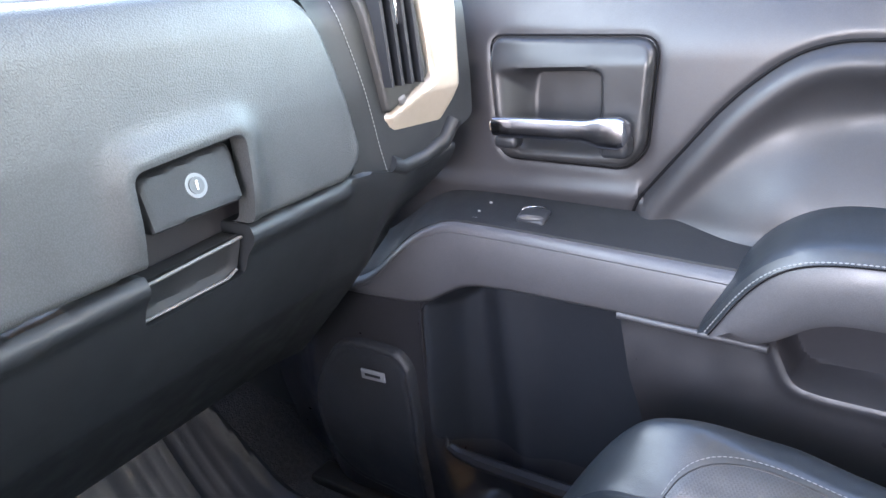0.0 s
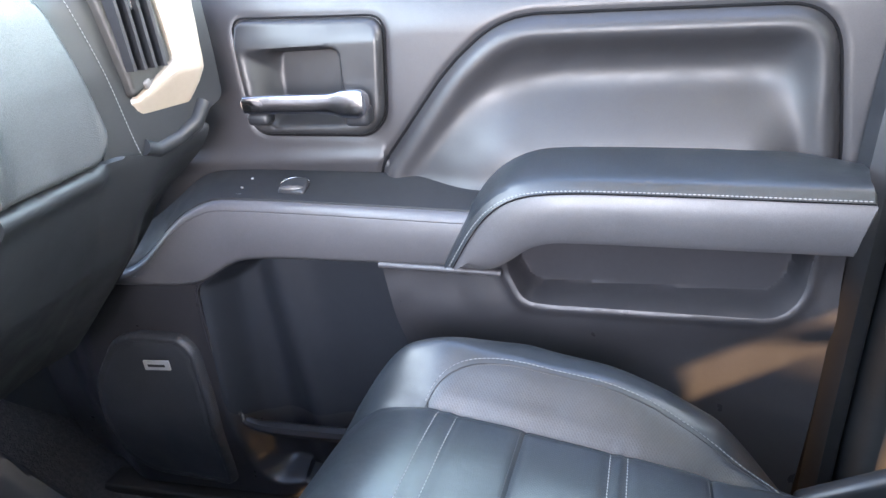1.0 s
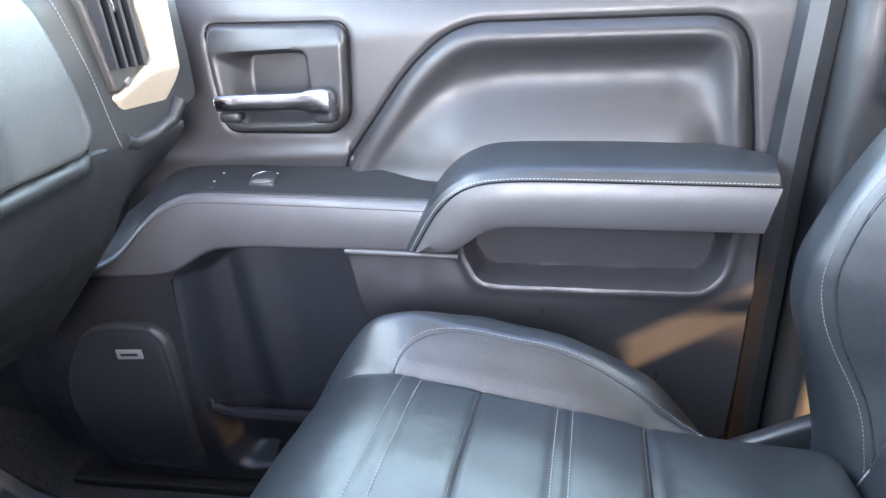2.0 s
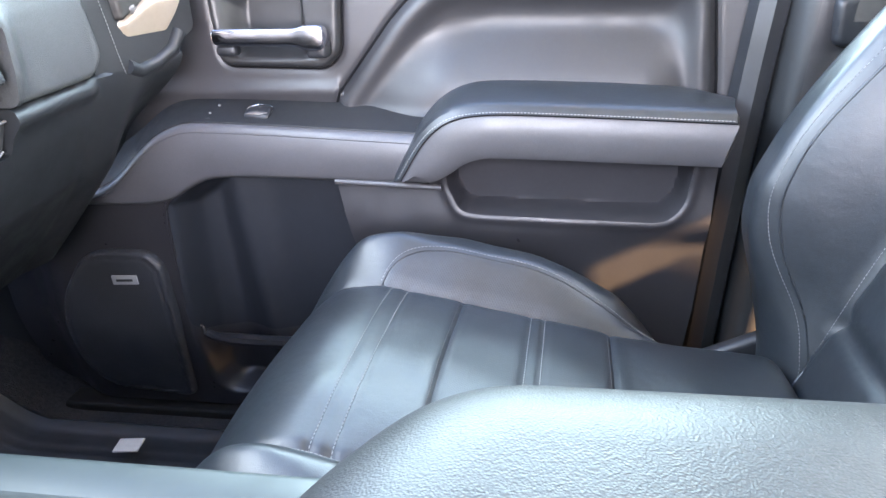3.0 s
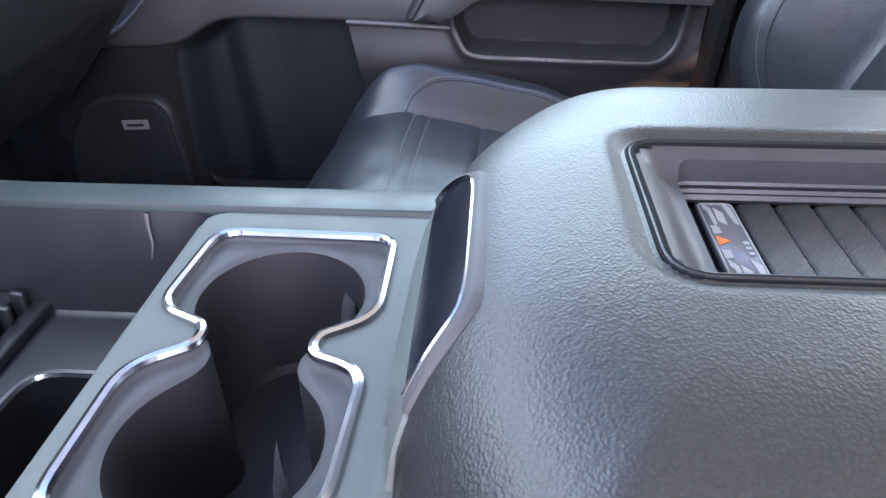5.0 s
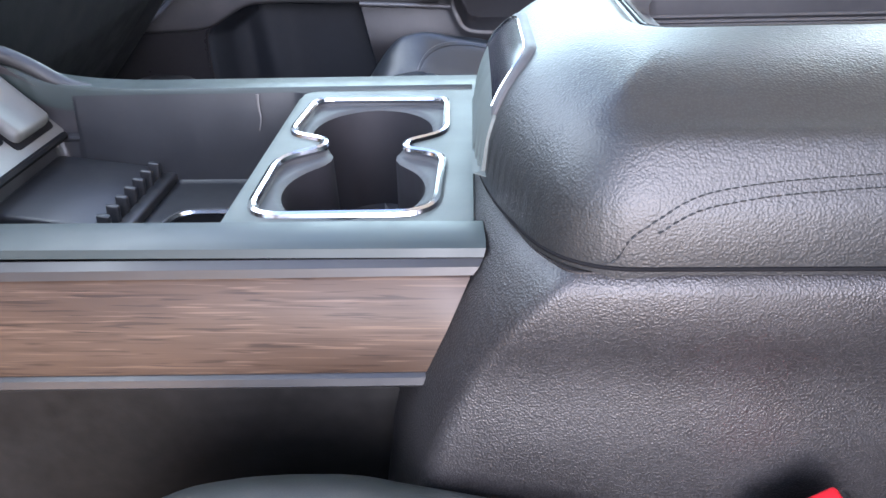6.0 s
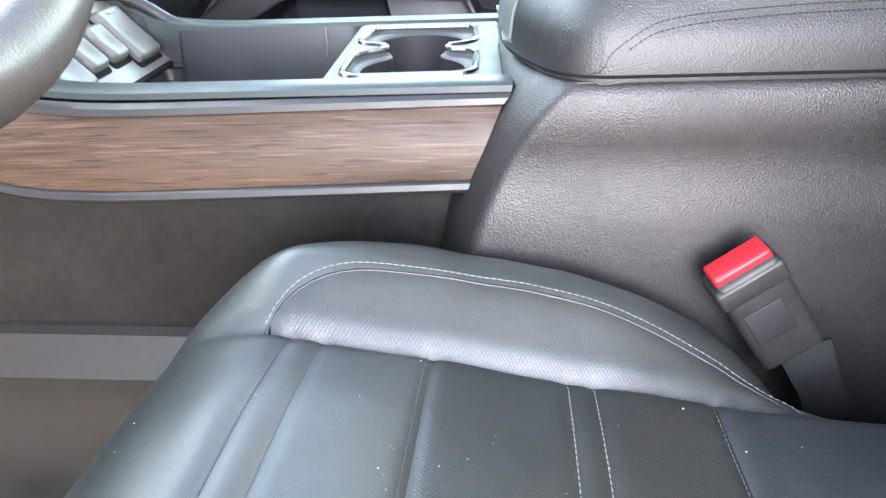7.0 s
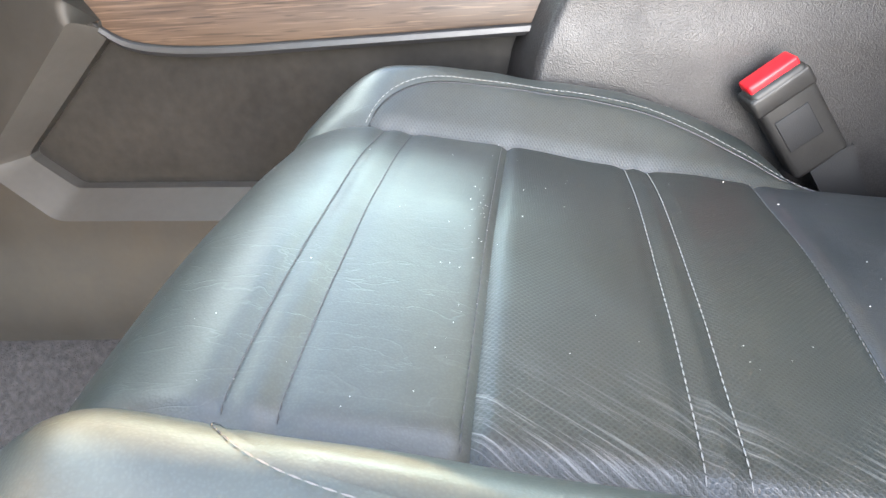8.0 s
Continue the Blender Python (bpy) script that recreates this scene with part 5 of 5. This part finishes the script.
LAT = rounded([(0.0052, -0.0905), (0.0180, -0.0790), (0.0262, -0.0690), (0.0262, 0.014), (0.0180, 0.024), (0.0052, 0.0355)], [0.001, 0.004, 0.006, 0.006, 0.004, 0.001])
KEY = rounded([(0.0060, -0.0845), (0.0170, -0.0745), (0.0222, -0.0660), (0.0222, 0.011), (0.0170, 0.0195), (0.0060, 0.0295)], [0.001, 0.003, 0.004, 0.004, 0.003, 0.001])


def latch_at(p, lift):
    return lid_z(np.asarray(p)) + np.outer(np.full(len(p), 1.0) * lift, (-0.72, 0, 0.70))


latch = sheet("latch", LAT, lambda p: latch_at(p, 0.0026 - 0.7 * edge_drop(sdp(p, LAT), 0.0016)), 0.0011, SURROUND, lid, holes=[KEY], skirt=(0.008, 0, -0.004), label="satin grey latch frame")
PLT = rounded([(-0.0038, -0.100), (0.0060, -0.0905), (0.0060, 0.0355), (-0.0038, 0.048)], 0.001)
sheet("latch_plate", PLT, lambda p: latch_at(p, 0.0016), 0.0012, SILVER, lid, skirt=(0.006, 0, -0.002), label="satin silver plate under the latch")
sheet("latch_key", KEY, lambda p: latch_at(p, 0.0018), 0.0012, GLOSS, latch, label="glossy black push key")
for sg in (1, -1):
    e = smooth_path([(0.0062, -0.0850), (0.0172, -0.0752), (0.0226, -0.0665), (0.0226, -0.0275)], 24)
    e[:, 1] = -0.0275 + sg * (e[:, 1] + 0.0275)
    tube("latch_edge", latch_at(e, 0.0024), 0.0008, CHROME, latch, n=6)

# seat buckle on the driver's inboard side
buckle = thing("seat_belt_buckle", (0.22, -0.205, 0.30), "black seat belt buckle with a red release button", "buckle")
BT = (0, -34, 6)
block("buckle_body", (0.1605, -0.208, 0.3905), (0.043, 0.022, 0.082), 0.005, BUCKLE, buckle, BT)
block("buckle_head", (0.1435, -0.2085, 0.4145), (0.046, 0.026, 0.016), 0.003, BUCKLE, buckle, BT)
block("release_button", (0.1375, -0.2085, 0.4245), (0.038, 0.019, 0.010), 0.002, RED, buckle, BT, label="bright red release button")
block("buckle_label", (0.160, -0.2192, 0.388), (0.026, 0.002, 0.028), 0.0008, STRAP, buckle, BT)
left = smooth_path([(0.172, -0.212, 0.358), (0.186, -0.212, 0.335), (0.197, -0.210, 0.318), (0.212, -0.204, 0.28)], 12)
right = smooth_path([(0.203, -0.212, 0.372), (0.214, -0.211, 0.346), (0.232, -0.208, 0.312), (0.252, -0.202, 0.265)], 12)
strap_rows = [left, shift(left, -0.003, 0.0), shift(left * 0.5 + right * 0.5, -0.0036, 0.0), shift(right, -0.003, 0.0), right, left]
loft("strap", strap_rows, STRAP, buckle, label="black webbing stalk")

# ---------------------------------------------------------------- dashboard
dash = thing("dashboard", (-0.6, 0.0, 0.42), "dark leather-grained dashboard with a glove box", "dashboard")


def gl(y):
    return 0.596 + 0.055 * (y - 0.276)                       # the line under the glove box door


def dash_x(y, z):
    x = -0.413 - 0.05 * np.clip(z - 0.70, 0, 1) - 1.6 * np.clip(z - 0.76, 0, 1) ** 2 * 4
    x = x + 0.26 * np.clip(y - 0.62, 0, 0.3) - 0.04 * np.clip(y - 0.70, 0, 1)
    lowz = np.clip(gl(y) - z, 0, 1)
    return x - 0.75 * lowz ** 1.25 - 0.3 * np.clip(lowz - 0.12, 0, 1) - 0.06 * ease((y - 0.66) / 0.1) * ease(lowz / 0.11)


GLOVE = rounded([(0.04, 0.596), (0.618, 0.6175), (0.636, 0.640), (0.622, 0.722), (0.590, 0.80), (0.05, 0.795)], [0.02, 0.012, 0.02, 0.05, 0.05, 0.03])
CUT = rounded([(0.384, 0.558), (0.386, 0.682), (0.490, 0.692), (0.486, 0.566)], [0.006, 0.010, 0.012, 0.006])


def glove_at(p):
    y, z = p[:, 0], p[:, 1]
    d, c = sdp(p, GLOVE), sdp(p, CUT)
    x = dash_x(y, z) + 0.008 - 1.3 * edge_drop(d, 0.009) + 0.007 * np.exp(-((c - 0.004) / 0.014) ** 2) * ease((z - 0.60) / 0.05)
    return np.c_[x, y, z]


sheet("glove_door", GLOVE, glove_at, 0.0025, DASH_VINYL, dash, holes=[CUT], skirt=(-0.02, 0, 0), label="leather-grained glove box door")


def body_at(p):
    y, z = p[:, 0], p[:, 1]
    lip = gl(y) - z
    x = dash_x(y, z) + 0.007 * np.exp(-((lip - 0.010) / 0.010) ** 2) * ease((0.632 - y) / 0.02) - 0.006 * ease(-lip / 0.006)
    return np.c_[x, y, z]


sheet("lower_dash", [(-0.80, 0.36), (-0.80, 0.64), (0.0, 0.583), (0.64, 0.620), (0.70, 0.606), (0.765, 0.632), (0.765, 0.40), (0.74, 0.36)], body_at, 0.004, DASH_TRIM, dash, holes=[CUT], skirt=(-0.10, 0, 0.0), label="dark lower dash trim")
BAND = rounded([(0.60, 0.595), (0.664, 0.592), (0.70, 0.600), (0.75, 0.63), (0.80, 0.65), (0.80, 0.86), (0.56, 0.86), (0.594, 0.80), (0.6250, 0.722), (0.6385, 0.640), (0.624, 0.613)], 0.01)
VENT = rounded([(0.655, 0.90), (0.657, 0.785), (0.672, 0.672), (0.728, 0.703), (0.722, 0.785), (0.715, 0.90)], 0.006)
sheet("dash_end", BAND, lambda p: np.c_[dash_x(p[:, 0], p[:, 1]) - 0.004, p], 0.005, DASH_TRIM, dash, holes=[VENT], skirt=(-0.04, 0, 0), label="stitched dark leather end of the dash")
st = smooth_path([(0.624, 0.82), (0.632, 0.785), (0.653, 0.705), (0.666, 0.625), (0.672, 0.608), (0.69, 0.604)], 50)
stitches("stitching", np.c_[dash_x(st[:, 0], st[:, 1]) - 0.0028, st], THREAD, dash)
sheet("upper_dash", [(-0.80, 0.64), (0.80, 0.64), (0.80, 1.02), (-0.80, 1.02)],
            lambda p: np.c_[np.maximum(dash_x(np.minimum(p[:, 0], 0.62), np.minimum(p[:, 1], 0.86)) - 0.012 - np.clip(p[:, 1] - 0.80, 0, 1) * 2.2, -1.12), p[:, 0], 0.835 - 0.835 * 0 + np.minimum(p[:, 1] - 0.835, 0.0) + 0.02 * np.clip(p[:, 1] - 0.835, 0, 1)],
            0.012, DASH_TRIM, dash, label="dark upper dash")

vent = thing("air_vent", (-0.39, 0.70, 0.64), "side air vent with black vanes in a champagne surround", "vent")
TANO = rounded([(0.672, 0.670), (0.727, 0.704), (0.721, 0.785), (0.716, 0.88), (0.772, 0.88), (0.772, 0.775), (0.764, 0.674), (0.748, 0.640), (0.690, 0.622)], [0.004, 0.006, 0.01, 0.01, 0.01, 0.01, 0.01, 0.012, 0.012])


def tan_at(p):
    d = sdp(p, TANO)
    y, z = p[:, 0], p[:, 1]
    fold = np.maximum(0, (0.690 - z)) * 0.5
    return np.c_[dash_x(y, z) + 0.014 - edge_drop(d, 0.008) - fold, y, z]


sheet("surround", TANO, tan_at, 0.003, TAN, vent, skirt=(-0.03, 0, 0), label="champagne metallic surround")
tube("base_roll", [(float(dash_x(np.array([y]), np.array([z]))[0]) - 0.004, y, z + 0.008) for y, z in ((0.676, 0.612), (0.694, 0.605), (0.725, 0.610), (0.752, 0.622), (0.768, 0.642))], 0.0095, DASH_TRIM, vent, n=10, label="dark padded roll")
sheet("vent_frame", VENT, lambda p: np.c_[dash_x(p[:, 0], p[:, 1]) + 0.006 - edge_drop(sdp(p, VENT), 0.004), p], 0.0018, MATT, vent, holes=[rounded([(0.662, 0.90), (0.664, 0.785), (0.675, 0.712), (0.716, 0.722), (0.714, 0.785), (0.708, 0.90)], 0.004)], skirt=(-0.05, 0, 0))
for k in range(4):
    y = 0.668 + 0.0125 * k
    loft("vane", [[(-0.425 + 0.26 * (y - 0.62), y + 0.004 - dz * 0.08, 0.700 + dz), (-0.397 + 0.26 * (y - 0.62), y - dz * 0.08, 0.700 + dz), (-0.395 + 0.26 * (y - 0.62), y + 0.002 - dz * 0.08, 0.700 + dz), (-0.425 + 0.26 * (y - 0.62), y + 0.0065 - dz * 0.08, 0.700 + dz)] for dz in (0.0, 0.09, 0.16)], BLACK, vent, closed=True, label="black vane")
block("vent_tab", (-0.386, 0.689, 0.771), (0.006, 0.010, 0.028), 0.003, CHROME, vent, label="small bright vent tab")
block("vent_slider", (-0.392, 0.698, 0.690), (0.008, 0.030, 0.010), 0.003, GREY, vent, (32, 0, 0))
sheet("vent_back", VENT, lambda p: np.c_[dash_x(p[:, 0], p[:, 1]) - 0.04, p], 0.01, BLACK, vent)

# glove box latch
hatch = thing("glove_box_latch", (-0.41, 0.436, 0.58), "black glove box latch with a bright key lock", "latch")
LP = rounded([(0.392, 0.634), (0.393, 0.675), (0.484, 0.685), (0.481, 0.638)], [0.004, 0.008, 0.008, 0.004])
sheet("handle", LP, lambda p: np.c_[-0.399 - 0.26 * (p[:, 1] - 0.628) - edge_drop(sdp(p, LP), 0.004), p], 0.0025, HANDLE, hatch, skirt=(-0.012, 0, 0))
lk = tube("lock", [(-0.414, 0.4405, 0.6580), (-0.4068, 0.4405, 0.6598)], np.array([0.0104, 0.0098]), LOCK, hatch, n=28, label="bright round key lock")
tube("lock_face", [(-0.4075, 0.4405, 0.6597), (-0.4060, 0.4405, 0.6600)], 0.0068, LOCK_FACE, lk, n=24)
block("key_slot", (-0.4058, 0.4405, 0.6600), (0.001, 0.0016, 0.008), 0, WHITE, lk)
CP = rounded([(0.381, 0.560), (0.388, 0.596), (0.486, 0.604), (0.482, 0.568)], 0.006)
sheet("finger_cup", CP, lambda p: np.c_[-0.424 - 0.3 * np.clip(0.60 - p[:, 1], 0, 1) - 0.006 * ease(-sdp(p, CP) / 0.008), p], 0.003, HANDLE, hatch, skirt=(-0.02, 0, 0))
tube("cup_edge", [(-0.421, 0.386, 0.5935), (-0.421, 0.484, 0.6015)], 0.0016, GREY, hatch, n=6)
tube("cup_edge", [(-0.433, 0.379, 0.5615), (-0.431, 0.470, 0.5665), (-0.430, 0.480, 0.572)], 0.0014, GREY, hatch, n=6)
sheet("latch_well", rounded([(0.376, 0.552), (0.376, 0.692), (0.540, 0.705), (0.540, 0.602), (0.494, 0.560)], 0.008), lambda p: np.c_[np.full(len(p), -0.450), p], 0.01, CUP, hatch)

# steering wheel
wheel = thing("steering_wheel", (-0.42, -0.373, 0.60), "worn grey-brown leather steering wheel", "steering wheel")
WM = pose(-0.271, -0.373, 0.763, 0, -23.5, 0)
tube("rim", [tuple(WM @ Vector((0, 0.194 * math.cos(a), 0.194 * math.sin(a)))) for a in np.arange(64) * 2 * math.pi / 64], 0.0165, WHEEL, wheel, n=16, closed=True, label="worn leather rim")
tube("spoke", [tuple(WM @ Vector((-0.01, 0.17, -0.03))), tuple(WM @ Vector((-0.03, 0.06, -0.02)))], 0.018, GREY, wheel, n=10, flat=0.5)
tube("spoke", [tuple(WM @ Vector((-0.01, -0.17, -0.03))), tuple(WM @ Vector((-0.03, -0.06, -0.02)))], 0.018, GREY, wheel, n=10, flat=0.5)
tube("spoke", [tuple(WM @ Vector((-0.01, 0, -0.175))), tuple(WM @ Vector((-0.03, 0, -0.06)))], 0.016, GREY, wheel, n=10, flat=0.6)
block("hub", tuple(WM @ Vector((-0.03, 0, 0))), (0.05, 0.14, 0.13), 0.02, MATT, wheel, (0, -23.5, 0))
tube("column", [tuple(WM @ Vector((-0.03, 0, 0))), tuple(WM @ Vector((-0.30, 0, 0)))], 0.035, MATT, wheel, n=16)

# ---------------------------------------------------------------- passenger footwell
mat_out = rounded([(-0.98, 0.25), (-0.30, 0.25), (-0.30, 0.745), (-0.80, 0.745), (-0.98, 0.70)], 0.05)


def mat_at(p):
    d = sdp(p, mat_out)
    z = floor_height(p)[:, 2] + 0.012 + 0.014 * np.exp(-((d + 0.012) / 0.008) ** 2)
    z = z + 0.0010 * np.clip(np.sin(p[:, 1] * 2 * math.pi / 0.022) * 3, -1, 1) * (d < -0.05) + 0.006 * (np.exp(-((p[:, 1] - 0.52) / 0.006) ** 2) + np.exp(-((p[:, 1] - 0.62) / 0.006) ** 2)) * (d < -0.05)
    return np.c_[p, z]


tagged(sheet("floor_mat", mat_out, mat_at, 0.007, RUBBER, None, skirt=(0, 0, -0.02)), "black ribbed rubber mat in the passenger footwell", "floor mat")
tagged(sheet("kick_panel", rounded([(-1.12, -0.02), (-0.62, -0.02), (-0.62, 0.40), (-1.12, 0.55)], 0.01), lambda p: np.c_[p[:, 0], 0.79 + 0.085 * ease((p[:, 0] + 0.92) / 0.1), p[:, 1]], 0.02, BLACK, None, skirt=(0, 0.03, 0)), "dark plastic kick panel in the footwell", "panel", kind="structure")
tagged(block("paper_tag", (-0.545, 0.672, 0.034), (0.04, 0.030, 0.003), 0.0005, surf("pale_tag", (0.5, 0.49, 0.45), 0.7), None, (0, 0, 8)), "small pale tag lying on the mat", "tag")
for s in (-1, 1):
    tagged(block("sill_plate", (-0.2, s * 0.815, 0.0), (1.1, 0.05, 0.03), 0.006, SCUFFED, None), "dark plastic door sill plate", "sill plate", kind="structure")
